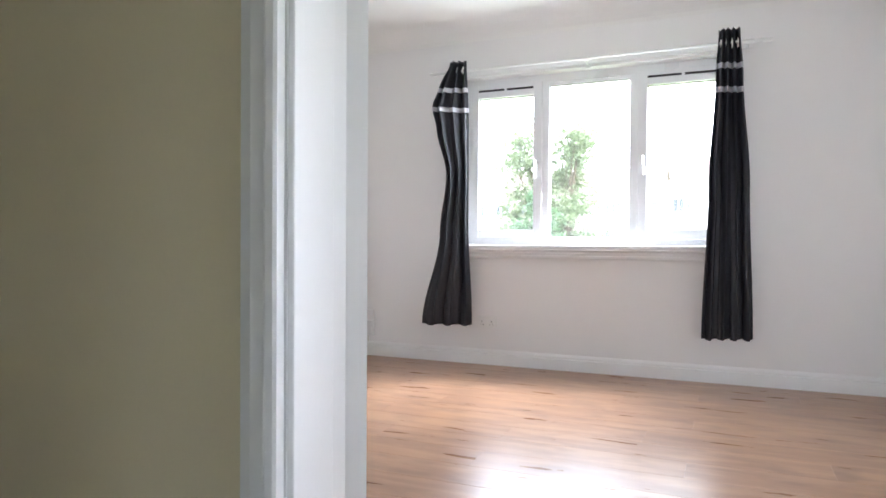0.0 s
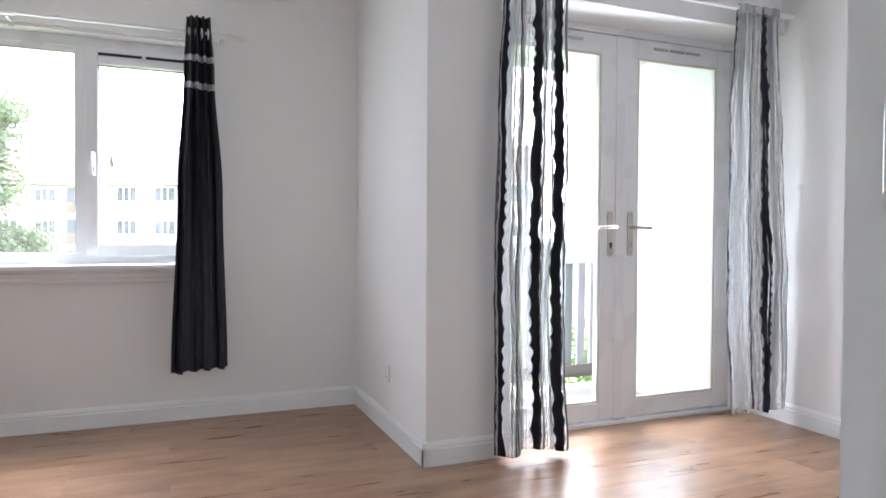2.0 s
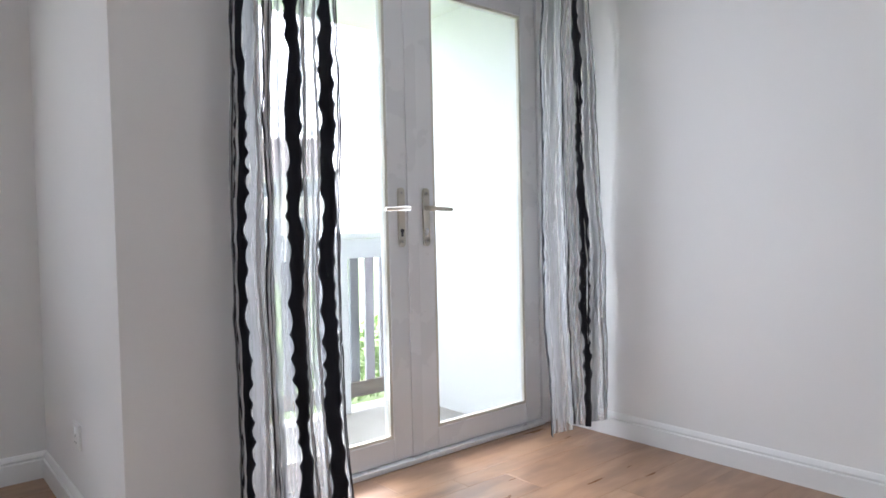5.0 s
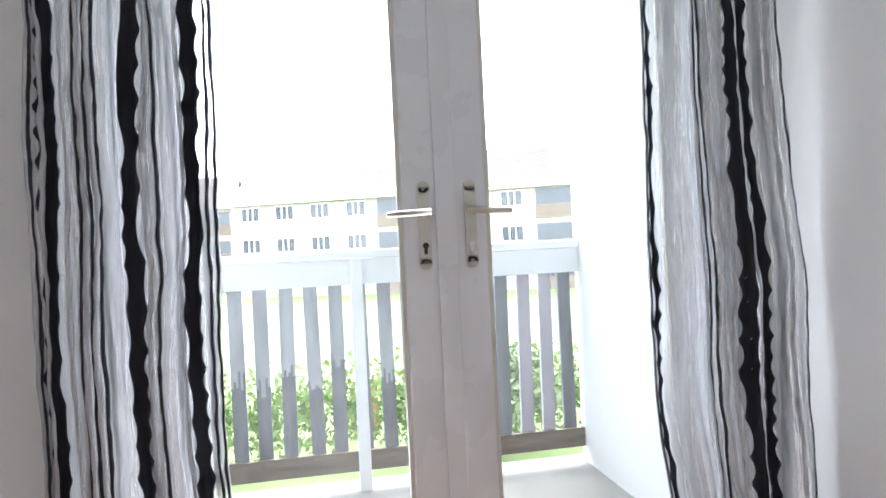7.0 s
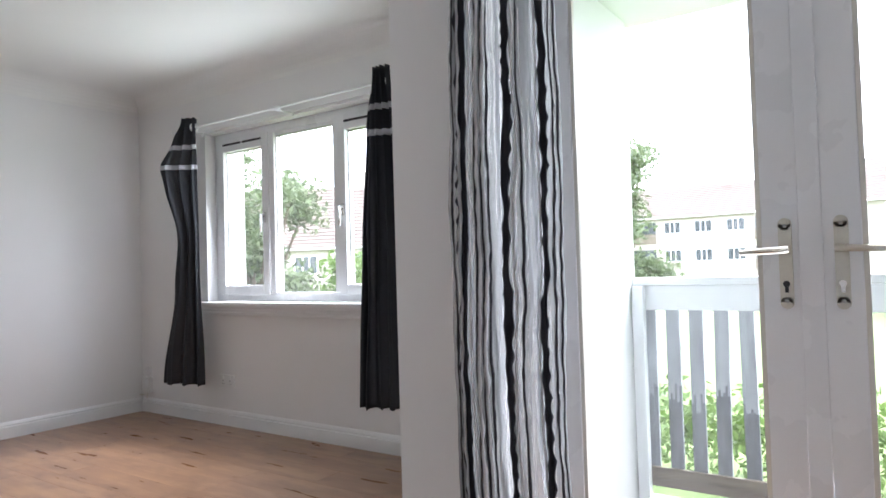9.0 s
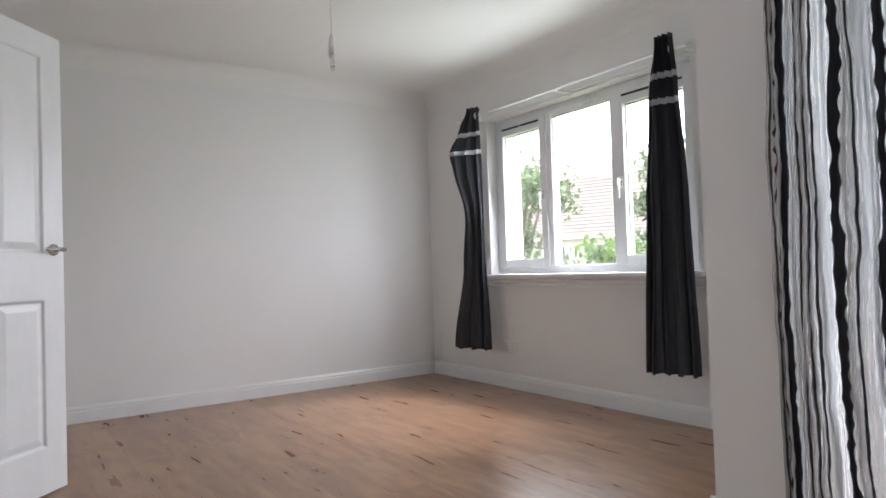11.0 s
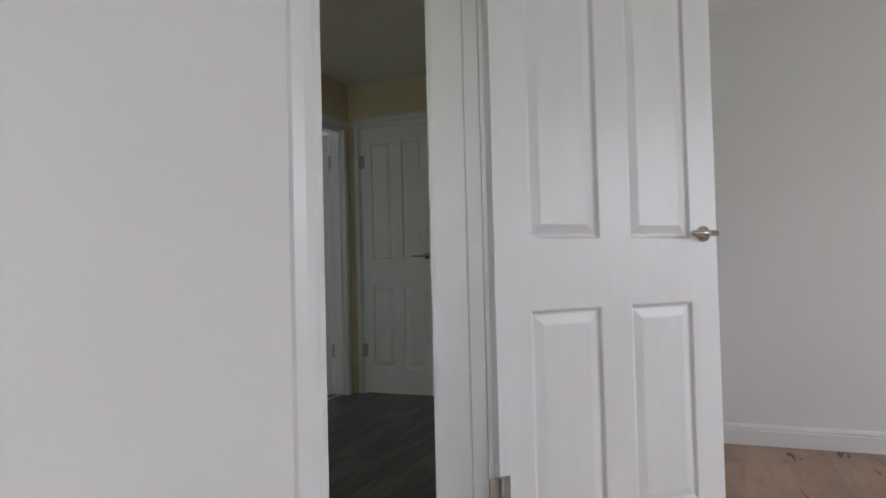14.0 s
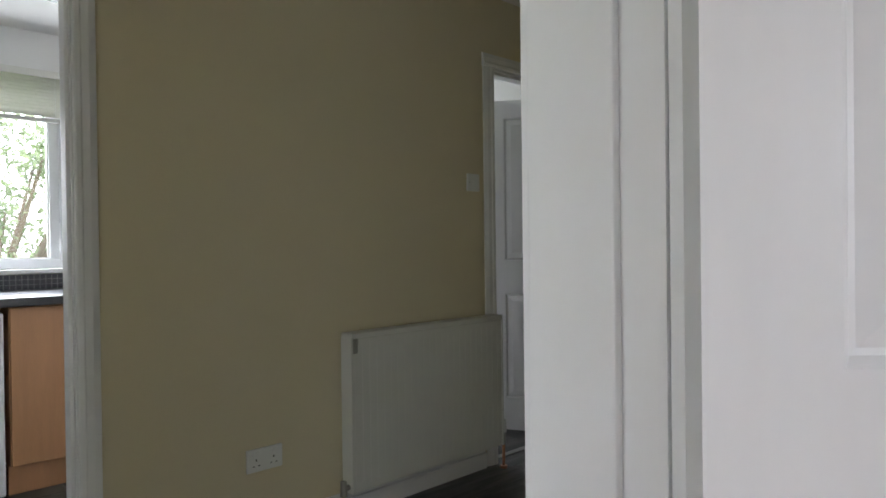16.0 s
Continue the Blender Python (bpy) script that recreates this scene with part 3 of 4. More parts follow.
# ---- windows ----
def casement_window(name, x0, x1, z0, z1, y, mull, openers, side=-1, rz=0.0, org=(0, 0)):
    """White uPVC window: outer frame, fixed lights and opening sashes. side: which way the room lies."""
    w = thing(name, (org[0], org[1], 0), rz, kind="structure")
    f, d = 0.055, 0.035
    part("window_frame", boxes((x0, x0 + f, y - d, y + d, z0, z1, 0.004), (x1 - f, x1, y - d, y + d, z0, z1, 0.004), (x0 + f, x1 - f, y - d, y + d, z0, z0 + f, 0.004),
                               (x0 + f, x1 - f, y - d, y + d, z1 - f, z1, 0.004), *[(m - 0.03, m + 0.03, y - d, y + d, z0 + f, z1 - f, 0.004) for m in mull]), M_UPVC, w)
    edges = [x0 + f] + [v for m in mull for v in (m - 0.03, m + 0.03)] + [x1 - f]
    for i in range(len(mull) + 1):
        a, b = edges[2 * i], edges[2 * i + 1]
        lo, hi, yy = z0 + f, z1 - f, y + side * 0.012
        if i in openers:
            s = 0.048
            sash = part("sash", boxes((a - 0.012, a + s, yy - d, yy + d, lo - 0.012, hi + 0.012, 0.004), (b - s, b + 0.012, yy - d, yy + d, lo - 0.012, hi + 0.012, 0.004),
                                      (a + s, b - s, yy - d, yy + d, lo - 0.012, lo + s, 0.004), (a + s, b - s, yy - d, yy + d, hi - s - 0.03, hi + 0.012, 0.004)), M_UPVC, w)
            part("trickle_vent", boxes((a + 0.05, (a + b) / 2 - 0.01, yy + side * 0.036 - 0.004, yy + side * 0.036 + 0.004, hi - 0.035, hi - 0.022), ((a + b) / 2 + 0.01, b - 0.05, yy + side * 0.036 - 0.004, yy + side * 0.036 + 0.004, hi - 0.035, hi - 0.022)), M_DARK, sash, "slotted trickle vent")
            a, b, lo, hi = a + s, b - s, lo + s, hi - s - 0.03
            hx = openers[i](a, b)
            hz, hy = (z0 + z1) / 2 - 0.03, yy + side * 0.035
            hm = boxes((hx - 0.012, hx + 0.012, min(hy, hy + side * 0.010), max(hy, hy + side * 0.010), hz - 0.035, hz + 0.035), bevel=0.003)
            rod(hm, (hx, hy, hz + 0.012), (hx, hy + side * 0.032, hz + 0.012), 0.009, seg=10)
            rod(hm, (hx, hy + side * 0.032, hz + 0.022), (hx + 0.006, hy + side * 0.040, hz - 0.10), 0.008, 0.006, 10)
            part("handle", hm, M_CHROME, sash, "slim metal window handle", True)
        else:
            part("top_bead", boxes((a, b, y - 0.02, y + 0.02, hi - 0.022, hi + 0.002), bevel=0.003), M_UPVC, w)
            hi -= 0.022
        g = part("pane", boxes((a, b, y - 0.010, y + 0.010, lo, hi)), M_GLASS, w)
        g.visible_shadow = False
        part("gasket", boxes((a, a + 0.005, y - 0.014, y + 0.014, lo, hi), (b - 0.005, b, y - 0.014, y + 0.014, lo, hi), (a, b, y - 0.014, y + 0.014, lo, lo + 0.005), (a, b, y - 0.014, y + 0.014, hi - 0.005, hi)), M_STEEL, w)
    return w


win = casement_window("window_1", WX0, WX1, WZ0, WZ1, 3.585, (-0.652, -0.053), {0: lambda a, b: b + 0.022, 2: lambda a, b: a - 0.022})
part("window_sill", boxes((WX0 - 0.07, WX1 + 0.07, YW - 0.075, 3.548, WZ0 - 0.028, WZ0 - 0.001), bevel=0.006), M_GLOSS, win)
part("sill_apron", sweep(bmesh.new(), [(0, 0), (0.014, 0), (0.018, 0.008), (0.018, 0.02), (0.013, 0.026), (0.013, 0.048), (0.022, 0.056), (0.022, 0.064), (0, 0.064)],
                         (WX0 - 0.05, YW, WZ0 - 0.094), (WX1 + 0.05, YW, WZ0 - 0.094), out=(0, -1, 0)), M_GLOSS, win)


# ---- balcony doors ----
fd = thing("balcony_door_frame", (0, 2.56, 0), kind="structure")
part("frame", boxes((FX0, 1.815, -0.01, 0.06, 0, FZ), (3.340, FX1, -0.01, 0.06, 0, FZ), (1.815, 3.340, -0.01, 0.06, 2.052, FZ), bevel=0.004), M_UPVC, fd)
part("threshold", boxes((1.815, 3.340, -0.025, 0.07, 0, 0.022), bevel=0.005), M_UPVC, fd)


def french_leaf(name, x0, x1, g0, g1, hx, lock, o, label):
    d = thing(name, (x0, 2.56, 0), 0, label, "door")
    w, a, b, lo, hi = x1 - x0, g0 - x0, g1 - x0, 0.118, 1.95
    z0, z1 = 0.026, 2.048
    part("leaf_frame", boxes((0, a, 0, 0.062, z0, z1), (b, w, 0, 0.062, z0, z1), (a, b, 0, 0.062, z0, lo), (a, b, 0, 0.062, hi, z1), bevel=0.004), M_UPVC, d)
    g = part("pane", boxes((a, b, 0.022, 0.046, lo, hi)), M_GLASS, d)
    g.visible_shadow = False
    part("glazing_bead", boxes((a, a + 0.012, 0.004, 0.02, lo, hi), (b - 0.012, b, 0.004, 0.02, lo, hi), (a + 0.012, b - 0.012, 0.004, 0.02, lo, lo + 0.012), (a + 0.012, b - 0.012, 0.004, 0.02, hi - 0.012, hi)), M_AGED, d)
    part("trickle_vent", boxes(*[(a + 0.10 + i * 0.11, a + 0.195 + i * 0.11, -0.008, 0.002, 2.0, 2.013) for i in range(3)]), M_STEEL, d, "slotted trickle vent")
    h = hx - x0
    pm = boxes((h - 0.016, h + 0.016, -0.009, 0.002, 0.905, 1.113))
    for zz in (0.905, 1.113):
        rod(pm, (h, -0.009, zz), (h, 0.002, zz), 0.016, seg=20)
    pl = part("handle_plate", pm, M_PLATE, d, "champagne-gilt long handle plate")
    for zz in (0.91, 1.108):
        sc = bmesh.new()
        rod(sc, (h, -0.011, zz), (h, -0.008, zz), 0.005, seg=10)
        part("screw", sc, M_STEEL, pl)
    lv = bmesh.new()
    rod(lv, (h, -0.009, 1.045), (h, -0.05, 1.045), 0.010, seg=14)
    rod(lv, (h - o * 0.012, -0.05, 1.045), (h + o * 0.105, -0.048, 1.040), 0.0095, 0.0075, 14)
    part("lever_handle", lv, M_BRASS, pl, "polished lever handle", True)
    kc = bmesh.new()
    rod(kc, (h, -0.012, 0.955), (h, -0.005, 0.955), 0.0085, seg=14)
    box(kc, h - 0.0045, h + 0.0045, -0.0118, -0.005, 0.932, 0.955)
    part("key_cylinder", kc, M_DARK if lock else M_CHROME, pl)
    return d


french_leaf("balcony_door", 1.819, 2.5755, 1.918, 2.455, 2.513, True, -1, "white uPVC glazed balcony door, closed, beside its twin")
french_leaf("balcony_door", 2.5795, 3.336, 2.687, 3.236, 2.641, False, 1, "white uPVC glazed balcony door, closed, with a thumb-turn lock")
part("meeting_strip", boxes((2.545, 2.60, -0.006, -0.001, 0.026, 2.048), bevel=0.002), M_UPVC, fd)


# ---- curtains ----
def sheet(u0, u1, nu, nv, surf, off=0.0):
    """A cloth grid over u0..u1 and the whole drop, with UVs; surf(u, v) gives the point; off moves it towards the room."""
    bm = bmesh.new()
    uvl = bm.loops.layers.uv.new("UVMap")
    g = []
    for j in range(nv + 1):
        v = j / nv
        row = []
        for i in range(nu + 1):
            lo, hi = (u0(v), u1(v)) if callable(u0) else (u0, u1)
            u = lo + (hi - lo) * i / nu
            p = Vector(surf(u, v))
            p.y -= off
            row.append((bm.verts.new(p), u, v))
        g.append(row)
    for j in range(nv):
        for i in range(nu):
            q = (g[j][i], g[j][i + 1], g[j + 1][i + 1], g[j + 1][i])
            f = bm.faces.new([a[0] for a in q])
            for lp_, a in zip(f.loops, q):
                lp_[uvl].uv = (a[1], a[2])
    return bm


def thick(ob, t):
    m = ob.modifiers.new("cloth", "SOLIDIFY")
    m.thickness, m.offset = t, 0
    return ob


def eyelet_curtain(name, left, right, z0, z1, folds, depth, seed, label, tilt):
    """left(v), right(v): edges of the drop, v from 0 at the hem to 1 at the top."""
    def surf(u, v):
        a, b = left(v), right(v)
        ph = u * folds * 2 * math.pi
        amp = depth * (0.45 + 0.55 * v ** 2)
        y = math.sin(ph) * amp + 0.007 * math.sin(1.7 * ph + seed + 3 * v) + 0.016 * noise.noise((u * 4, v * 3.5, seed)) - tilt(v) * (1 - u)
        x = a + (b - a) * (u + 0.02 * math.sin(ph * 2))
        z = z0 + (z1 - z0) * v + (0.006 * math.sin(ph + 1) if v < 0.02 else 0)
        return x, y, z
    c = thing(name, (0, 3.33, 0), 0, label, "curtain", "window curtains")
    thick(part("fabric", sheet(0, 1, 110, 70, surf), M_CURTAIN, c, smooth=True), 0.003)
    for zc_ in (1.895, 1.755):
        v0, v1 = (zc_ - 0.016 - z0) / (z1 - z0), (zc_ + 0.016 - z0) / (z1 - z0)
        thick(part("ribbon", sheet(0, 1, 110, 3, lambda u, v: surf(u, v0 + (v1 - v0) * v), 0.0), M_BAND, c, "shiny silver ribbon band", True), 0.0066)
    for k in range(folds):
        u = (k + 0.5) / folds
        p = surf(u, (2.03 - z0) / (z1 - z0))
        bm = bmesh.new()
        ring = 18
        vs = []
        for i in range(ring):
            a = i / ring * 2 * math.pi
            cx, cz = math.cos(a), math.sin(a)
            vs.append([bm.verts.new((p[0] + (0.004 if q in (1, 2) else -0.004), r * cx, 2.03 + r * cz)) for q, r in enumerate((0.021, 0.021, 0.031, 0.031))])
        for i in range(ring):
            for q in range(4):
                bm.faces.new((vs[i][q], vs[i][(q + 1) % 4], vs[(i + 1) % ring][(q + 1) % 4], vs[(i + 1) % ring][q]))
        part("eyelet", bm, M_PLASTIC, c, "pale plastic eyelet ring")
    return c


def table(*rows):
    def f(v):
        for (a, x), (b, y) in zip(rows, rows[1:]):
            if v <= b:
                t = (v - a) / (b - a)
                t = t * t * (3 - 2 * t)
                return x + (y - x) * t
        return rows[-1][1]
    return f


eyelet_curtain("window_curtain", table((0, -1.435), (0.35, -1.31), (0.58, -1.262), (0.74, -1.31), (0.83, -1.34), (0.88, -1.325), (1, -1.255)),
               table((0, -1.10), (0.4, -1.128), (0.8, -1.125), (1, -1.145)), 0.285, 2.095, 3, 0.030, 1.0, "charcoal eyelet curtain with two silver bands, hanging askew",
               table((0, 0.09), (0.5, 0.07), (0.8, 0.15), (0.92, 0.06), (1, 0.02)))
eyelet_curtain("window_curtain", table((0, 0.372), (0.5, 0.405), (0.85, 0.438), (1, 0.452)), table((0, 0.648), (0.5, 0.625), (0.85, 0.585), (1, 0.566)),
               0.292, 2.112, 4, 0.030, 4.0, "charcoal eyelet curtain with two silver bands, gathered straight", table((0, 0.09), (0.8, 0.06), (1, 0.02)))

pole = thing("curtain_pole", (-0.34, 3.33, 2.03), 0, "slim white metal curtain pole above the window", "curtain pole")
bm = bmesh.new()
rod(bm, (-1.03, 0, 0), (1.03, 0, 0.006), 0.0085, seg=14)
part("rod", bm, M_PLASTIC, pole, smooth=True)
for x, s in ((-1.03, -1), (1.03, 1)):
    bm = bmesh.new()
    rod(bm, (x, 0, 0), (x + s * 0.03, 0, 0), 0.013, 0.011)
    rod(bm, (x + s * 0.03, 0, 0), (x + s * 0.055, 0, 0), 0.016, 0.006)
    part("finial", bm, M_PLASTIC, pole)
for x in (-0.93, 0.0, 0.95):
    bm = boxes((x - 0.012, x + 0.012, 0.125, 0.137, -0.03, 0.02), bevel=0.002)
    rod(bm, (x, 0.13, -0.005), (x, 0, -0.012), 0.006, seg=10)
    rod(bm, (x - 0.035, 0, 0.0), (x + 0.035, 0, 0.0), 0.0125, seg=12)
    part("bracket", bm, M_PLASTIC, pole)
tr = thing("valance_rail", (-0.34, YW, 2.045), 0, "thin white batten fixed above the window opening", "batten")
part("batten", boxes((-0.98, 0.98, -0.014, -0.001, -0.018, 0.018), bevel=0.002), M_GLOSS, tr)


def voile(name, left, right, z0, z1, bands, cords, pale, folds, seed, label):
    """Crinkled sheer curtain with black ribbons of uneven width sewn along the drop."""
    def surf(u, v):
        a, b = left(v), right(v)
        ph = u * folds * 2 * math.pi + 0.5 * noise.noise((v * 2, seed, 0))
        y = math.sin(ph) * 0.021 * (0.75 + 0.4 * (1 - v)) + 0.010 * noise.noise((u * 14, v * 6, seed)) + 0.004 * noise.noise((u * 40, v * 25, seed))
        x = a + (b - a) * u + 0.010 * noise.noise((u * 5, v * 7, seed + 5)) + 0.004 * noise.noise((u * 9, v * 30, seed + 9))
        return x, y, z0 + (z1 - z0) * v + 0.012 * math.sin(u * 9 + seed) * (1 - v) ** 6
    c = thing(name, (0, 2.225, 0), 0, label, "curtain", "balcony curtains")
    thick(part("voile", sheet(0, 1, 120, 110, surf), M_VOILE, c, "crinkled sheer grey and white voile", True), 0.0012)
    for k, (u, w) in enumerate(bands):
        def lo(v, u=u, w=w, k=k):
            return u - w / 2 + 0.022 * noise.noise((v * 14, k * 3.1, seed)) + 0.024 * abs(math.sin(v * 78 + k + 9 * noise.noise((v * 5, k, 2)))) - 0.010
        def hi(v, u=u, w=w, k=k):
            return u + w / 2 + 0.022 * noise.noise((v * 14, k * 3.1 + 0.3, seed)) - 0.022 * abs(math.sin(v * 84 + 2 * k + 9 * noise.noise((v * 4, k, 7)))) + 0.010
        thick(part("black_ribbon", sheet(lo, hi, 6, 260, surf, 0.0), M_BLACK, c, "ruffled black ribbon stripe", True), 0.005)
    for k, u in enumerate(cords):
        def cl(v, u=u, k=k):
            return u - 0.006 + 0.010 * noise.noise((v * 9, k * 2.7 + 40, seed)) + 0.004 * noise.noise((v * 60, k, seed))
        def ch(v, u=u, k=k):
            return u + 0.006 + 0.010 * noise.noise((v * 9, k * 2.7 + 40, seed)) + 0.005 * noise.noise((v * 70, k + 7, seed))
        thick(part("dark_cord", sheet(cl, ch, 2, 150, surf, 0.0), M_CORD, c, "thin dark crinkled cord", True), 0.004)
    for k, u in enumerate(pale):
        def wl(v, u=u, k=k):
            return u - 0.010 + 0.012 * noise.noise((v * 8, k * 1.9 + 80, seed)) + 0.010 * noise.noise((v * 45, k, seed + 3))
        def wh(v, u=u, k=k):
            return u + 0.010 + 0.012 * noise.noise((v * 8, k * 1.9 + 80, seed)) + 0.010 * noise.noise((v * 50, k + 5, seed + 3))
        thick(part("pale_cord", sheet(wl, wh, 2, 240, surf, 0.003), M_PALECORD, c, "crinkled white thread", True), 0.005)
    hd = bmesh.new()
    a, b = left(1), right(1)
    n = 9
    for i in range(n):
        x0 = a + (b - a) * i / n
        box(hd, x0 + 0.002, x0 + (b - a) / n - 0.002, -0.018 - 0.008 * (i % 2), 0.010, z1 - 0.03, z1 + 0.012, 0.004)
    part("heading", hd, M_VOILE, c, "gathered heading")
    return c


voile("voile_curtain", table((0, 1.675), (0.5, 1.668), (1, 1.70)), table((0, 2.05), (0.25, 2.02), (0.6, 2.035), (1, 2.02)), 0.035, 2.165,
      [(0.09, 0.10), (0.545, 0.10), (0.86, 0.10)], [0.02, 0.265, 0.31, 0.35, 0.66, 0.95, 0.985], [0.06, 0.21, 0.285, 0.33, 0.62, 0.79], 3, 3.0,
      "sheer voile curtain striped in black, grey and white")
voile("voile_curtain", table((0, 3.03), (0.3, 2.985), (0.7, 2.99), (1, 3.03)), table((0, 3.405), (0.35, 3.40), (0.6, 3.36), (1, 3.31)), 0.085, 2.165,
      [(0.60, 0.115), (0.75, 0.075), (0.06, 0.05)], [0.015, 0.40, 0.44, 0.97], [0.37, 0.47, 0.52, 0.68, 0.88], 3, 11.0,
      "sheer voile curtain striped in grey and black, beside the wall")
rail = thing("curtain_track", (2.52, YF, 2.13), 0, "white boxed curtain track over the balcony doors", "curtain track")
part("board", boxes((-0.92, 0.918, -0.022, -0.001, -0.04, 0.04), bevel=0.003), M_GLOSS, rail)
part("track", boxes((-0.92, 0.90, -0.10, -0.075, 0.018, 0.036), (-0.90, -0.88, -0.10, -0.02, 0.02, 0.034), (0.86, 0.88, -0.10, -0.02, 0.02, 0.034), (0.0, 0.02, -0.10, -0.02, 0.02, 0.034), bevel=0.002), M_PLASTIC, rail)


# ---- small fittings of the room ----
def socket(name, loc, rz, double, label, material=None, cat="socket"):
    s = thing(name, loc, rz, label, cat)
    w = 0.147 if double else 0.086
    mt = material or M_PLASTIC
    part("faceplate", boxes((-w / 2, w / 2, -0.010, 0.0, -0.043, 0.043), bevel=0.003), mt, s)
    for cx in ((-0.036, 0.036) if double else (0.0,)):
        part("switch_rocker", boxes((cx - 0.007, cx + 0.007, -0.014, -0.009, 0.012, 0.032), bevel=0.001), mt, s)
        # dark slips on the faceplate colour in the shade of uncut pin slots
        part("pin_hole_shade", boxes((cx - 0.002, cx + 0.002, -0.0108, -0.0095, -0.002, 0.006), (cx - 0.014, cx - 0.008, -0.0108, -0.0095, -0.022, -0.018), (cx + 0.008, cx + 0.014, -0.0108, -0.0095, -0.022, -0.018)), M_DARK, s)
    return s


def light_switch(name, loc, rz, label):
    s = thing(name, loc, rz, label, "light switch")
    part("faceplate", boxes((-0.043, 0.043, -0.010, 0.0, -0.043, 0.043), bevel=0.003), M_PLASTIC, s)
    part("switch_rocker", boxes((-0.007, 0.007, -0.015, -0.009, -0.012, 0.012), bevel=0.002), M_PLASTIC, s)
    for x in (-0.029, 0.029):
        part("screw", boxes((x - 0.002, x + 0.002, -0.0108, -0.0095, -0.002, 0.002)), M_STEEL, s)
    return s


socket("wall_socket", (-1.035, YW, 0.30), 0, True, "white double wall socket beside the dark curtain")
socket("wall_socket", (XN, 2.86, 0.30), -90, False, "white single wall socket on the recess wall")
light_switch("light_switch", (1.096, YB, 1.39), 180, "white light switch on the wall beside the door")
tb = thing("telephone_box", (-1.975, YW, 0.245), 0, "small white cable junction box in the corner", "junction box")
part("case", boxes((-0.045, 0.045, -0.035, 0, -0.095, 0.02), bevel=0.005), M_PLASTIC, tb)
part("cover", boxes((-0.042, 0.042, -0.022, 0, 0.022, 0.10), bevel=0.004), M_WALL, tb)
bm = bmesh.new()
rod(bm, (0.0, -0.018, -0.095), (0.002, -0.022, -0.14), 0.004, seg=8)
rod(bm, (-0.03, -0.02, -0.115), (-0.09, -0.025, -0.118), 0.004, seg=8)
part("cable", bm, M_AGED, tb)

pd = thing("pendant_lamp", (-0.48, 1.835, H), 0, "bare pendant lampholder with a clear bulb, unlit", "ceiling lamp")
bm = bmesh.new()
rod(bm, (0, 0, 0), (0, 0, -0.022), 0.045, 0.036, 24)
part("ceiling_rose", bm, M_PLASTIC, pd, smooth=True)
bm = bmesh.new()
rod(bm, (0, 0, -0.02), (0, 0, -0.24), 0.0035, seg=8)
part("cord", bm, M_PLASTIC, pd)
bm = bmesh.new()
for a, b, r0, r1 in ((-0.225, -0.25, 0.008, 0.015), (-0.25, -0.285, 0.015, 0.017), (-0.287, -0.293, 0.021, 0.021), (-0.295, -0.325, 0.018, 0.018), (-0.327, -0.333, 0.021, 0.021), (-0.335, -0.355, 0.016, 0.016)):
    rod(bm, (0, 0, a), (0, 0, b), r0, r1, 18)
part("lampholder", bm, M_PLASTIC, pd)
bm = bmesh.new()
rod(bm, (0, 0, -0.355), (0, 0, -0.40), 0.011, 0.014, 16)
rod(bm, (0, 0, -0.40), (0, 0, -0.422), 0.014, 0.007, 16)
part("bulb", bm, M_BULB, pd, "clear glass bulb", True)


# ---- hall things ----
rd = thing("radiator", (-1.54, YR, 0), 0, "white steel panel radiator on the cream hall wall", "radiator")
bm = boxes((-0.455, 0.455, 0.055, 0.098, 0.125, 0.755), bevel=0.008)
part("panel", bm, M_RAD, rd)
for i in range(24):
    x = -0.43 + i * 0.0374
    part("flute", boxes((x - 0.010, x + 0.010, 0.0975, 0.0990, 0.16, 0.725), bevel=0.0007), M_RAD, rd)
part("top_grille", boxes((-0.457, 0.457, 0.030, 0.104, 0.752, 0.772), bevel=0.003), M_RAD, rd)
part("end_panel", boxes((-0.460, -0.452, 0.030, 0.102, 0.125, 0.757), bevel=0.001), M_RAD, rd)
part("end_panel", boxes((0.452, 0.460, 0.030, 0.102, 0.125, 0.757), bevel=0.001), M_RAD, rd)
for x in (-0.315, 0.315):
    part("wall_bracket", boxes((x - 0.015, x + 0.015, 0, 0.06, 0.16, 0.70)), M_STEEL, rd)
bm = boxes((0.428, 0.452, 0.097, 0.104, 0.69, 0.75), bevel=0.003)
rod(bm, (0.44, 0.10, 0.735), (0.44, 0.112, 0.735), 0.009, seg=10)
rod(bm, (0.44, 0.10, 0.705), (0.44, 0.108, 0.705), 0.009, seg=10)
part("bleed_valve", bm, M_STEEL, rd, "dull metal bleed valve")
for s, z in ((1, 0.15), (-1, 0.15)):
    bm = bmesh.new()
    rod(bm, (s * 0.455, 0.075, z), (s * 0.487, 0.075, z), 0.011, seg=12)
    rod(bm, (s * 0.487, 0.075, z - 0.03), (s * 0.487, 0.075, z + 0.03), 0.014, 0.012, 14)
    part("valve", bm, M_STEEL, rd, "small metal radiator valve")
    bm = bmesh.new()
    rod(bm, (s * 0.487, 0.075, 0.0), (s * 0.487, 0.075, z - 0.02), 0.0075, seg=10)
    rod(bm, (s * 0.487, 0.075, 0.0), (s * 0.487, 0.075, 0.012), 0.018, seg=14)
    part("pipe", bm, M_COPPER, rd, "bare copper tail pipe")
part("valve_cap", rod(bmesh.new(), (-0.487, 0.075, 0.18), (-0.487, 0.075, 0.24), 0.016, 0.014, 14), M_PLASTIC, rd, "white valve cap")
socket("wall_socket", (-0.745, YR, 0.33), 180, True, "white double wall socket low on the cream wall")
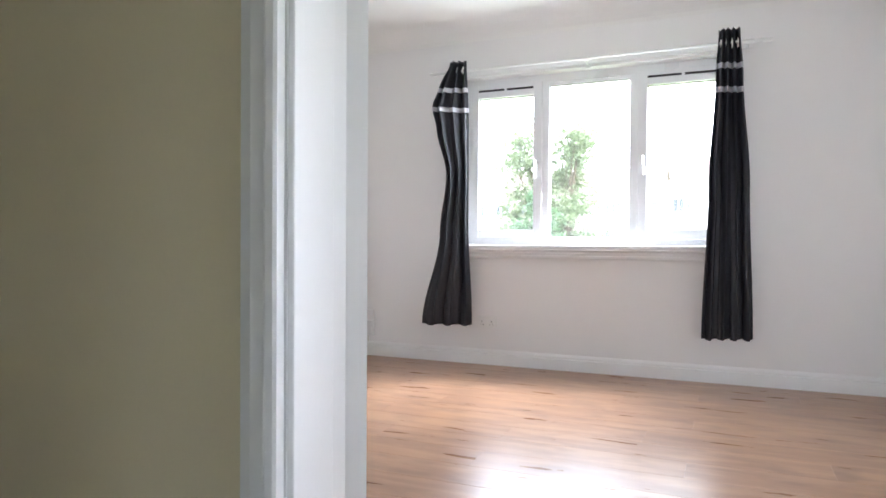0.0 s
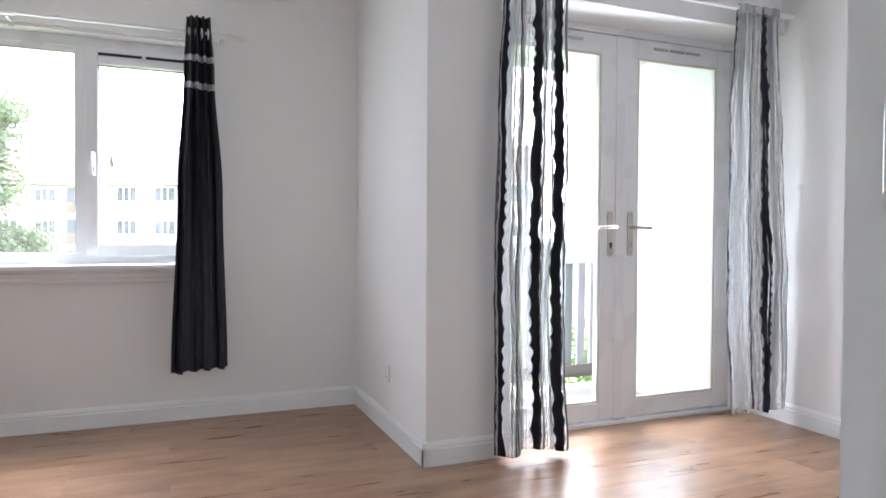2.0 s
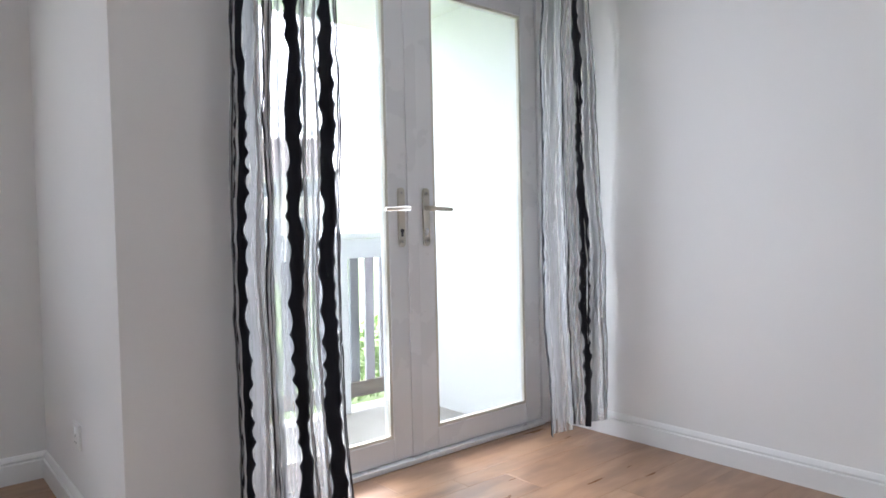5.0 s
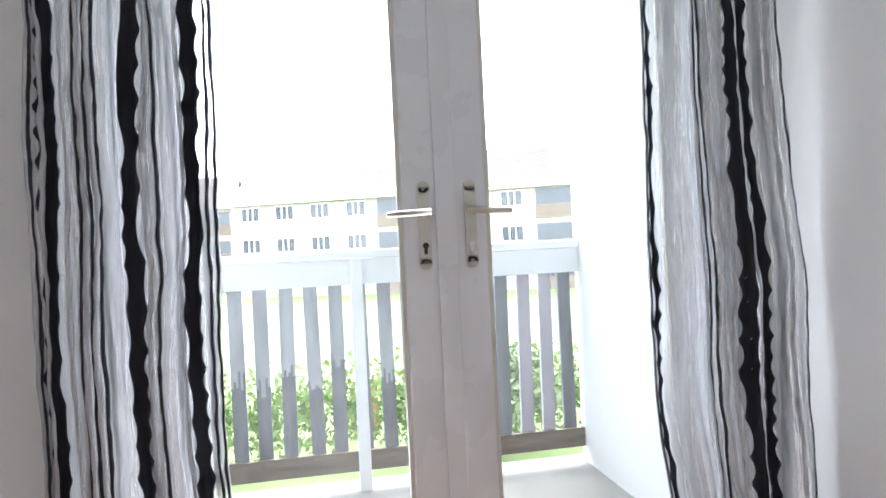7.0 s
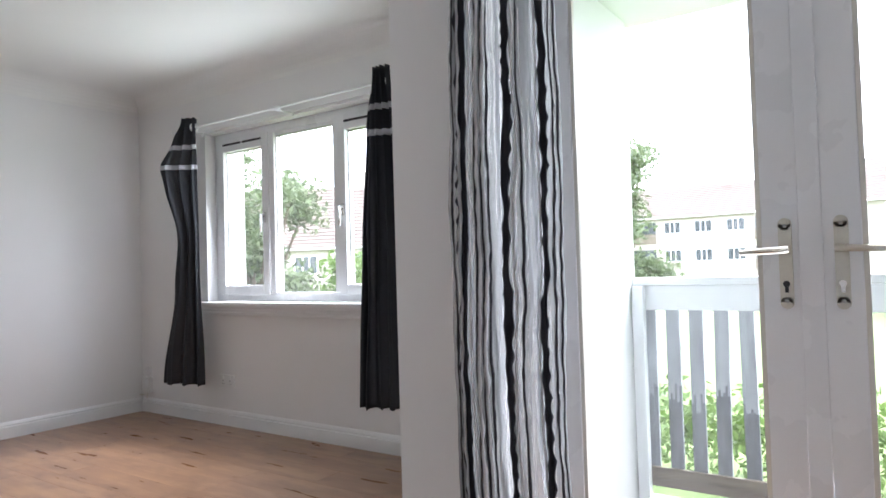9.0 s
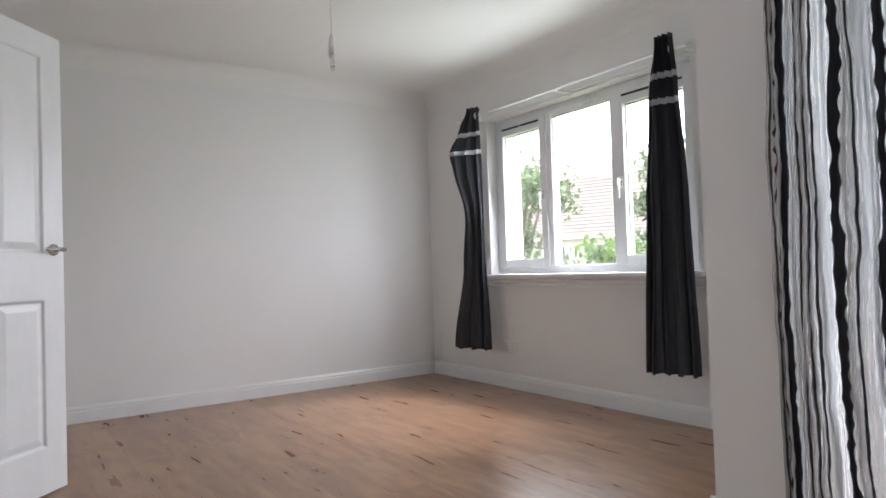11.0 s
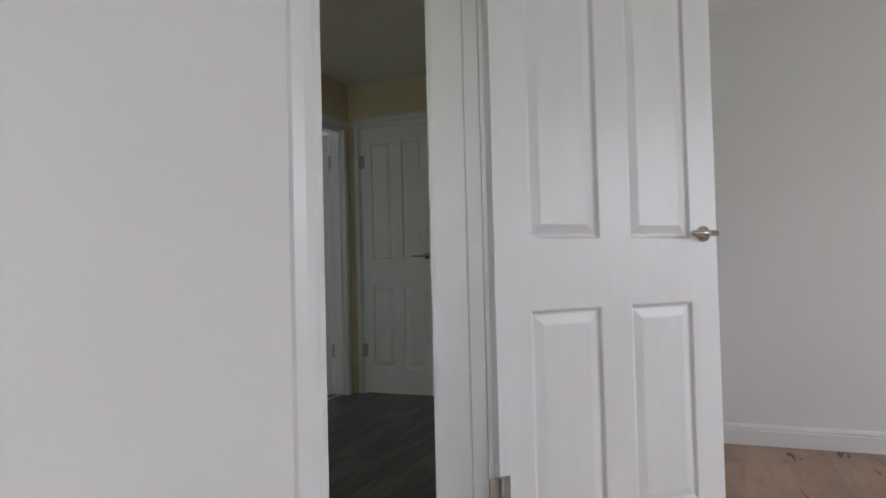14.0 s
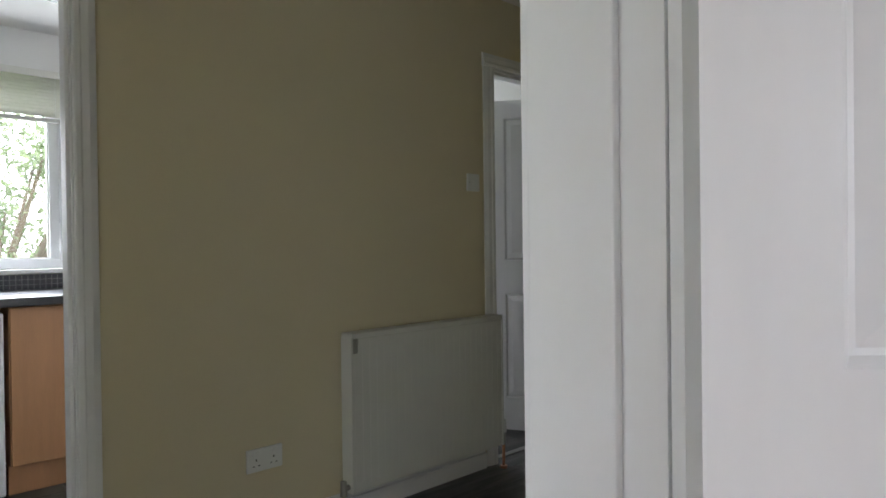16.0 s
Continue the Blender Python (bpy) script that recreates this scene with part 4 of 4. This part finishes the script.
light_switch("light_switch", (-1.90, YR, 1.43), 180, "white light switch beside the bedroom doorway")
tc = thing("threshold_strip", ((BX0 + BX1) / 2, YR - 0.05, 0), 0, "metal threshold strip across the bedroom doorway", "threshold strip")
part("strip", boxes((-0.32, 0.32, -0.018, 0.018, 0.0, 0.005), bevel=0.002), M_STEEL, tc)
tc = thing("threshold_strip", ((DX0 + DX1) / 2, -0.10, 0), 0, "metal threshold strip between laminate and grey vinyl", "threshold strip")
part("strip", boxes((-0.42, 0.42, -0.018, 0.018, 0.0, 0.005), bevel=0.002), M_STEEL, tc)

# ---- kitchen ----
casement_window("window_2", KWX0, KWX1, KWZ0 + 0.02, KWZ1, KW - 0.11, (-0.52,), {0: lambda a, b: b + 0.02}, side=1)
sl = tagged(part("kitchen_window_sill", boxes((KWX0 - 0.03, KWX1 + 0.03, KW - 0.08, KW + 0.02, KWZ0 - 0.005, KWZ0 + 0.018), bevel=0.004), M_GLOSS), kind="structure")
wt = thing("worktop", (-0.35, KW, 0.87), 0, "dark laminate kitchen worktop under the window", "worktop")
part("slab", boxes((-1.37, 2.0, 0, 0.66, 0, 0.038), bevel=0.006), M_TOP, wt)
part("metal_edge", boxes((-1.37, 2.0, 0.58, 0.662, 0.0382, 0.041)), M_STEEL, wt, "pale metal edging strip")
up = thing("mosaic_upstand", (-0.35, KW, 0.909), 0, "black mosaic tile upstand behind the worktop", "tile upstand")
part("grout_bed", boxes((-1.36, 1.0, 0.001, 0.008, 0, 0.084)), M_GROUT, up)
bm = bmesh.new()
for i in range(84):
    for j in range(3):
        x, z = -1.355 + i * 0.028, 0.003 + j * 0.027
        box(bm, x, x + 0.024, 0.007, 0.012, z, z + 0.024)
tiles = tagged(part("mosaic_tiles", bm, M_MOSAIC, up), kind="stuff")
for x0, x1, lab in ((-1.02, -0.165, "beech-effect kitchen base cabinet under the worktop"), (-1.70, -1.03, "beech-effect kitchen base cabinet in the far corner")):
    cb = thing("base_cabinet", (x0, KW, 0), 0, lab, "cabinet")
    part("body", boxes((0, x1 - x0, 0.03, 0.585, 0.14, 0.868)), M_BEECH, cb)
    dr = part("cabinet_door", boxes((0.003, x1 - x0 - 0.003, 0.588, 0.606, 0.145, 0.862), bevel=0.003), M_BEECH, cb)
    kn = bmesh.new()
    rod(kn, (0.04, 0.606, 0.77), (0.04, 0.63, 0.77), 0.008, 0.013, 14)
    part("knob", kn, M_CHROME, dr, "small round metal knob", True)
    part("plinth", boxes((0, x1 - x0, 0.5, 0.535, 0, 0.14)), M_BEECH, cb)
wm = thing("washing_machine", (0.155, KW + 0.31, 0), 0, "white front-loading washing machine beside the cabinet", "washing machine")
part("casing", boxes((-0.298, 0.298, -0.27, 0.30, 0.02, 0.845), bevel=0.012), M_WHITEGOODS, wm)
part("control_panel", boxes((-0.235, -0.10, 0.298, 0.303, 0.715, 0.78), bevel=0.004), M_DARK, wm, "black control panel")
bm = boxes(*[(-0.226 + i * 0.024, -0.210 + i * 0.024, 0.302, 0.306, 0.722, 0.729) for i in range(5)])
part("buttons", bm, M_PLASTIC, wm)
part("badge", boxes((-0.285, -0.24, 0.299, 0.302, 0.805, 0.822), bevel=0.002), M_STEEL, wm, "small plain badge")
bm = bmesh.new()
rod(bm, (0.0, 0.295, 0.44), (0.0, 0.315, 0.44), 0.235, 0.225, 48)
dr = part("porthole_door", bm, M_WHITEGOODS, wm)
bm = bmesh.new()
rod(bm, (0.0, 0.314, 0.44), (0.0, 0.330, 0.44), 0.165, 0.150, 48)
part("porthole_rim", bm, M_CHROME, dr)
bm = bmesh.new()
rod(bm, (0.0, 0.329, 0.44), (0.0, 0.336, 0.44), 0.135, 0.10, 40)
part("porthole_glass", bm, M_PANE, dr)
part("door_grip", boxes((-0.225, -0.185, 0.310, 0.322, 0.38, 0.50), bevel=0.006), M_WHITEGOODS, dr)
bm = bmesh.new()
rod(bm, (-0.21, 0.298, 0.115), (-0.21, 0.304, 0.115), 0.048, 0.046, 32)
part("filter_cap", bm, M_WHITEGOODS, wm)
for x in (-0.26, 0.26):
    for y in (-0.22, 0.26):
        part("foot", rod(bmesh.new(), (x, y, 0), (x, y, 0.022), 0.02, seg=12), M_DARK, wm)
tp = thing("mixer_tap", (-0.86, KW + 0.13, 0.908), 0, "chrome swan-neck kitchen mixer tap", "tap")
bm = bmesh.new()
rod(bm, (0, 0, 0), (0, 0, 0.06), 0.022, 0.016)
pts = [Vector((0, 0.02 * 0 + 0.11 * (1 - math.cos(t)), 0.10 + 0.09 * math.sin(t))) for t in [i * math.pi / 10 for i in range(10)]]
pts = [Vector((0, 0, 0.05))] + pts
for a, b in zip(pts, pts[1:]):
    rod(bm, a, b, 0.011, seg=12)
part("spout", bm, M_CHROME, tp, smooth=True)
for s in (-1, 1):
    bm = bmesh.new()
    rod(bm, (0, 0, 0.03), (s * 0.055, 0.0, 0.07), 0.011, seg=12)
    rod(bm, (s * 0.05, 0, 0.065), (s * 0.075, 0.0, 0.085), 0.020, 0.018, 8)
    part("tap_knob", bm, M_CHROME, tp)
bl = thing("venetian_blind", ((KWX0 + KWX1) / 2, KW - 0.02, KWZ1), 0, "ivory venetian blind drawn half way up", "blind")
hw = (KWX1 - KWX0) / 2 + 0.03
part("head_rail", boxes((-hw, hw, 0.022, 0.06, -0.02, 0.02), bevel=0.003), M_BLIND, bl)
for i in range(11):
    z = -0.03 - i * 0.018
    bm = boxes((-hw + 0.01, hw - 0.01, 0.024, 0.058, z - 0.0065, z - 0.0045))
    bmesh.ops.rotate(bm, verts=bm.verts, cent=(0, 0.041, z - 0.0055), matrix=Matrix.Rotation(radians(28), 3, "X"))
    part("slat", bm, M_BLIND, bl)
part("bottom_rail", boxes((-hw + 0.01, hw - 0.01, 0.024, 0.058, -0.258, -0.236), bevel=0.003), M_STEEL, bl)
for x in (-0.5, 0.0, 0.5):
    part("ladder_cord", rod(bmesh.new(), (x, 0.06, 0), (x, 0.06, -0.24), 0.0015, seg=6), M_PLASTIC, bl)
sp = thing("spot_lamp", (-0.30, -2.95, H - 0.10), 0, "white ceiling spotlight fitting, unlit", "ceiling lamp")
part("base", rod(bmesh.new(), (0, 0, 0), (0, 0, -0.02), 0.04, 0.036, 20), M_PLASTIC, sp)
part("lamp_head", rod(bmesh.new(), (0, 0, -0.02), (0.01, 0.012, -0.11), 0.022, 0.036, 20), M_PLASTIC, sp)
part("lens", rod(bmesh.new(), (0.0098, 0.0118, -0.108), (0.0102, 0.0122, -0.113), 0.032, 0.03, 20), M_PANE, sp)


# ---- balcony ----
BF, BY = -0.11, 3.78
XBL, XBR = 1.68, 3.43
wall("balcony_floor", M_CONCRETE, (XBL, XBR + 0.02, YF + 0.35, BY + 0.08, BF - 0.18, BF))
wall("balcony_wall_side", M_RENDER, (XBR + 0.01, XBR + 0.25, YF + 0.33, BY + 0.02, GROUND, H + 0.3))
wall("balcony_wall_skin", M_RENDER, (XN + 0.30, XBL + 0.012, YF + 0.352, BY - 0.012, GROUND, H + 0.3))
wall("balcony_soffit", M_RENDER, (XBL - 0.1, XBR + 0.2, YF + 0.352, BY + 0.08, 2.20, 2.42))
wall("facade", M_RENDER, (XL - 2, XN + 0.298, YW + 0.302, YW + 0.33, GROUND, 0), (XL - 2, WX0, YW + 0.302, YW + 0.33, 0, H + 0.3), (WX1, XN + 0.298, YW + 0.302, YW + 0.33, 0, H + 0.3), (WX0, WX1, YW + 0.302, YW + 0.33, WZ1, H + 0.3), (WX0, WX1, YW + 0.302, YW + 0.33, 0, WZ0 - 0.03))
br = thing("balcony_railing", (0, BY, BF), 0, "timber balcony railing with peeling white paint and weathered grey slats", "railing")
part("handrail", boxes((XBL + 0.014, XBR + 0.008, -0.045, 0.045, 1.022, 1.058), bevel=0.005), M_RAILPAINT, br)
part("top_board", boxes((XBL + 0.014, XBR + 0.008, -0.030, -0.008, 0.905, 1.020), bevel=0.003), M_RAILPAINT, br)
part("bottom_board", boxes((XBL + 0.016, XBR + 0.006, -0.030, -0.008, 0.075, 0.165), bevel=0.003), M_BARE, br, "bare weathered timber board")
for x in (XBL + 0.045, 2.39, 2.946):
    part("post", boxes((x - 0.026, x + 0.026, -0.078, -0.032, 0.0, 1.021), bevel=0.004), M_RAILPAINT, br)
slat_rng = random.Random(12)
for i in range(16):
    x = 1.755 + i * 0.1085 + slat_rng.uniform(-0.004, 0.004)
    if i == 15:
        x = 3.372
    lilac = i in (9, 13, 14)
    tilt_m = Matrix.Translation((x, 0, 0.5)) @ Matrix.Rotation(slat_rng.uniform(-0.012, 0.012), 4, "Y") @ Matrix.Translation((0, 0, -0.5))
    bm = boxes((-0.0305, 0.0305, -0.006, 0.014, 0.085, 1.015), bevel=0.002)
    bm.transform(tilt_m)
    sl_ = part("slat", bm, M_LILAC if lilac else M_GREYSLAT, br)
    if i < 8:
        # what is left of the pale paint on the upper half, its lower edge worn ragged
        low = 0.50 + slat_rng.uniform(-0.06, 0.06)
        bm = bmesh.new()
        for k in range(6):
            xa = -0.0305 + k * 0.01017
            box(bm, xa, xa + 0.01017, -0.0072, 0.0152, low + slat_rng.uniform(-0.05, 0.05), 1.012)
        bm.transform(tilt_m)
        part("worn_paint", bm, M_PALEGREY, sl_, "pale grey paint worn off below")

# ---- outdoors ----
bm = bmesh.new()
n = 40
vs = [[bm.verts.new((-600 + 1200 * i / n, -600 + 1200 * j / n, GROUND)) for i in range(n + 1)] for j in range(n + 1)]
for j in range(n):
    for i in range(n):
        bm.faces.new((vs[j][i], vs[j][i + 1], vs[j + 1][i + 1], vs[j + 1][i]))
tagged(part("ground", bm, M_GRASS), kind="structure")


def leaf_cloud(centres, count, size, seed, stretch=1.0):
    """Many small leaf clumps scattered over the shells of a set of blobs (centre, radii)."""
    rng = np.random.default_rng(seed)
    weights = np.array([r[0] * r[1] + r[1] * r[2] for c, r in centres])
    pick = rng.choice(len(centres), count, p=weights / weights.sum())
    verts, faces = [], []
    for k in range(count):
        c, r = centres[pick[k]]
        d = rng.normal(size=3)
        d /= np.linalg.norm(d)
        p = np.array(c) + d * np.array(r) * (0.15 + 1.15 * rng.random())
        a, b = rng.normal(size=3), rng.normal(size=3)
        a /= np.linalg.norm(a)
        b -= a * (a @ b)
        b /= np.linalg.norm(b)
        s = size * (0.5 + rng.random())
        i = len(verts)
        verts += [tuple(p + a * s * stretch), tuple(p + b * s * 0.45), tuple(p - a * s * stretch), tuple(p - b * s * 0.45)]
        faces.append((i, i + 1, i + 2, i + 3))
    return verts, faces


def mesh_part(name, verts, faces, material, parent, kind=""):
    me = bpy.data.meshes.new(name)
    me.from_pydata(verts, [], faces)
    me.materials.append(material)
    ob = new(name, me)
    ob.parent = parent
    return tagged(ob, kind=kind)


def tree(loc, height, spread, seed, label, conifer=False, leaves=17000, leaf=0.072, foliage=None):
    rng = np.random.default_rng(seed)
    t = thing("tree", loc, 0, label, "tree")
    bm = bmesh.new()
    rod(bm, (0, 0, 0), (0.1, 0.05, height * (0.95 if conifer else 0.55)), 0.035 * height * 0.6, 0.012 * height * (0.3 if conifer else 0.7), 10)
    blobs = []
    if conifer:
        for i in range(14):
            z = height * (0.10 + 0.88 * i / 14)
            r = spread * (1 - i / 14.5) * (0.85 + 0.3 * rng.random())
            for k in range(4):
                a = rng.random() * 6.28
                blobs.append(((0.5 * r * math.cos(a), 0.5 * r * math.sin(a), z + 0.15 * rng.normal()), (0.6 * r, 0.6 * r, height * 0.05)))
    else:
        for i in range(30):
            a, q = rng.random() * 6.28, math.sqrt(rng.random())
            z = height * (0.38 + 0.55 * rng.random())
            rr = spread * (0.85 - 0.5 * abs(z / height - 0.62))
            c = (rr * q * math.cos(a), rr * q * math.sin(a), z)
            blobs.append((c, (spread * 0.27, spread * 0.27, spread * 0.2)))
            rod(bm, (0.05, 0.02, height * 0.3), c, 0.010 * height, 0.004 * height, 6)
    part("trunk", bm, M_BARK, t)
    v, f = leaf_cloud(blobs, leaves, leaf, seed + 1)
    mesh_part("crown", v, f, foliage or (M_CONIF if conifer else M_LEAF), t)
    return t


tree((-9.4, 10.4, GROUND), 6.9, 2.3, 5, "leafy broadleaf tree behind the lawn")
tree((-6.6, 11.4, GROUND), 4.2, 1.5, 9, "bushy yellow-green shrub beyond the window", leaves=9000, foliage=M_HEDGE)
tree((-8.2, 15.6, GROUND), 7.2, 1.7, 21, "tall pale-leaved tree beyond the lawn")
tree((-3.7, 14.8, GROUND), 5.4, 1.9, 33, "rounded dark conifer beyond the lawn", conifer=True)
tree((-4.6, 20.5, GROUND), 8.0, 2.2, 41, "slender tree in front of the flats")
tree((4.9, 11.2, GROUND), 1.9, 1.2, 52, "low shrub growing beside the lawn", leaves=5000)
tree((-2.2, -16.0, GROUND), 7.0, 3.6, 63, "broad leafy tree behind the house", leaves=11000, leaf=0.07)
tree((1.4, -15.0, GROUND), 6.4, 3.2, 71, "full leafy tree behind the house", leaves=11000, leaf=0.07)

hd = thing("hedge", (0, 0, GROUND), 0, "long clipped green hedge across the lawn", "hedge", kind="stuff")
blobs = [((-14 + i * 0.8, 12.6 + 0.10 * math.sin(i), 0.85), (0.62, 0.5, 0.8)) for i in range(44)]
v, f = leaf_cloud(blobs, 30000, 0.075, 77)
mesh_part("hedge_leaves", v, f, M_HEDGE, hd, "stuff")


def block(name, loc, rz, length, depth, eave, rise, cols, rows_z, label, balcony=()):
    """A pitched-roof block of flats; local x runs along the front, which faces -y."""
    b = thing(name, loc, rz, label, "building")
    part("wall", boxes((0, length, 0, depth, 0, eave)), M_HARL, b)
    bm = bmesh.new()
    prof = [(-0.4, eave - 0.1), (depth / 2, eave + rise), (depth + 0.4, eave - 0.1), (depth + 0.4, eave - 0.22), (depth / 2, eave + rise - 0.14), (-0.4, eave - 0.22)]
    sweep(bm, prof, (-0.3, 0, 0), (length + 0.3, 0, 0), out=(0, 1, 0))
    rf = part("roof", bm, M_ROOF, b)
    for x in (0.0, length - 0.2):
        gm = sweep(bmesh.new(), [(0, eave), (depth, eave), (depth / 2, eave + rise - 0.16)], (x, 0, 0), (x + 0.2, 0, 0), out=(0, 1, 0))
        part("gable", gm, M_HARL, b)
    cnt = int(math.hypot(depth / 2, rise) / 0.32)
    bm = bmesh.new()
    for i in range(cnt):
        t0, t1 = i / cnt, (i + 1.12) / cnt
        ya, za = -0.4 + (depth / 2 + 0.4) * t0, eave - 0.1 + (rise + 0.1) * t0
        yb, zb = -0.4 + (depth / 2 + 0.4) * t1, eave - 0.1 + (rise + 0.1) * t1
        q = [bm.verts.new(p) for p in ((-0.3, ya, za + 0.07), (length + 0.3, ya, za + 0.07), (length + 0.3, yb, zb + 0.01), (-0.3, yb, zb + 0.01), (-0.3, ya, za - 0.01), (length + 0.3, ya, za - 0.01))]
        bm.faces.new(q[:4])
        bm.faces.new((q[0], q[4], q[5], q[1]))
    part("roof_courses", bm, M_ROOF, rf)
    for x in (length * 0.22, length * 0.72):
        part("chimney", boxes((x, x + 1.1, depth / 2 - 0.35, depth / 2 + 0.35, eave + rise - 0.6, eave + rise + 0.9)), M_HARL, rf)
    part("gutter", boxes((-0.3, length + 0.3, -0.5, -0.4, eave - 0.24, eave - 0.12)), M_UPVC, b)
    for c in range(cols):
        x = length * (c + 0.5) / cols
        for z in rows_z:
            if c in balcony:
                # flat dark sheet on the wall, its colour stands for the recess's shade
                part("recess_shade_sheet", boxes((x - 1.3, x + 1.3, -0.01, 0.02, z - 0.9, z + 1.25)), M_PANE, b)
                part("balcony_front", boxes((x - 1.35, x + 1.35, -0.10, -0.03, z - 0.95, z + 0.05)), M_BARE, b)
                continue
            wn = part("window", boxes((x - 0.85, x - 0.78, -0.06, 0.02, z, z + 1.2), (x + 0.78, x + 0.85, -0.06, 0.02, z, z + 1.2), (x - 0.78, x + 0.78, -0.06, 0.02, z, z + 0.07), (x - 0.78, x + 0.78, -0.06, 0.02, z + 1.13, z + 1.2), (x - 0.28, x - 0.20, -0.06, 0.02, z, z + 1.2), (x + 0.20, x + 0.28, -0.06, 0.02, z, z + 1.2)), M_UPVC, b)
            part("pane", boxes((x - 0.78, x + 0.78, -0.02, 0.01, z + 0.07, z + 1.13)), M_PANE, wn)
    return b


block("flats", (-4.3, 58.0, GROUND), -25, 34.0, 8.0, 7.8, 3.3, 11, (0.9, 3.6, 6.2), "pale roughcast three-storey flats with a brown tiled roof", balcony=(4, 8))
block("flats", (-29.5, 69.0, GROUND), -4, 24.0, 8.0, 8.3, 3.2, 8, (0.9, 3.7, 6.5), "pale three-storey flats with recessed balconies, beyond the lawn", balcony=(3, 7))
block("flats", (-42.0, 26.0, GROUND), 18, 22.0, 8.0, 5.4, 4.2, 7, (1.0, 3.6), "pale roughcast houses with a brown tiled roof, half hidden by trees")
bn = thing("garden_bin", (3.05, 14.6, GROUND), 0, "terracotta garden bin standing on the lawn", "bin")
part("body", boxes((-0.28, 0.28, -0.28, 0.28, 0, 0.95), bevel=0.03), M_BIN, bn)
part("lid", boxes((-0.31, 0.31, -0.31, 0.31, 0.95, 1.02), bevel=0.02), M_BIN, bn)


# ---- floor pieces ----
def plank_mesh(name, w, l, material):
    bm = bmesh.new()
    g, e = 0.0002, 0.0008
    z0, z1 = -0.010, 0.0
    lo = [bm.verts.new(p) for p in ((g, g, z0), (l - g, g, z0), (l - g, w - g, z0), (g, w - g, z0))]
    md = [bm.verts.new(p) for p in ((g, g, z1 - e * 0.6), (l - g, g, z1 - e * 0.6), (l - g, w - g, z1 - e * 0.6), (g, w - g, z1 - e * 0.6))]
    hi = [bm.verts.new(p) for p in ((g + e, g + e, z1), (l - g - e, g + e, z1), (l - g - e, w - g - e, z1), (g + e, w - g - e, z1))]
    for a, b in ((lo, md), (md, hi)):
        for i in range(4):
            bm.faces.new((a[i], a[(i + 1) % 4], b[(i + 1) % 4], b[i]))
    bm.faces.new(hi)
    bmesh.ops.recalc_face_normals(bm, faces=bm.faces)
    me = bpy.data.meshes.new(name)
    bm.to_mesh(me)
    bm.free()
    me.materials.append(material)
    return me


def lay(parent, name, x0, x1, y0, y1, w, l, material, seed):
    rng = random.Random(seed)
    cache = {}
    y = y0
    while y < y1 - 0.005:
        ww = min(w, y1 - y)
        x = x0
        first = l * rng.choice((0.3, 0.45, 0.6, 0.75, 0.9))
        ln = first
        while x < x1 - 0.005:
            ll = min(ln, x1 - x)
            key = (round(ww, 3), round(ll, 3))
            if key not in cache:
                cache[key] = plank_mesh(name, ww, ll, material)
            p = new(name, cache[key])
            p.location = (x, y, 0)
            p.parent = parent
            x += ll
            ln = l
        y += w


fl = bpy.data.objects["floor"]
lay(fl, "plank", XL, XR, -0.10, YF, 0.193, 1.28, M_OAK, 3)
lay(fl, "plank", FX0, XR, YF, 2.56, 0.193, 1.28, M_OAK, 4)
lay(fl, "plank", XL, XN, YF, YW, 0.193, 1.28, M_OAK, 5)
hf = bpy.data.objects["hall_subfloor"]
lay(hf, "plank", XE, 1.75, YR - 0.06, -0.112, 0.15, 1.2, M_GREYWOOD, 8)
lay(hf, "plank", -4.2, -1.82, -4.85, YR - 0.06, 0.15, 1.2, M_GREYWOOD, 9)
grout = part("grout_bed", boxes((-1.72, 1.75, KW, YR - 0.065, -0.009, -0.0025)), M_GROUT, hf)
tm = boxes((0.002, 0.327, 0.002, 0.327, -0.008, 0.0))
me = bpy.data.meshes.new("tile")
tm.to_mesh(me)
tm.free()
me.materials.append(M_TILE)
for i in range(11):
    for j in range(6):
        x, y = -1.70 + i * 0.3305, KW + j * 0.3305
        if y + 0.33 > YR - 0.06 + 0.2 or x + 0.33 > 1.95:
            continue
        p = new("tile", me)
        p.location = (x, y if y + 0.33 < YR - 0.06 else YR - 0.06 - 0.331, 0 if y + 0.33 < YR - 0.06 else -0.0005)
        p.parent = hf
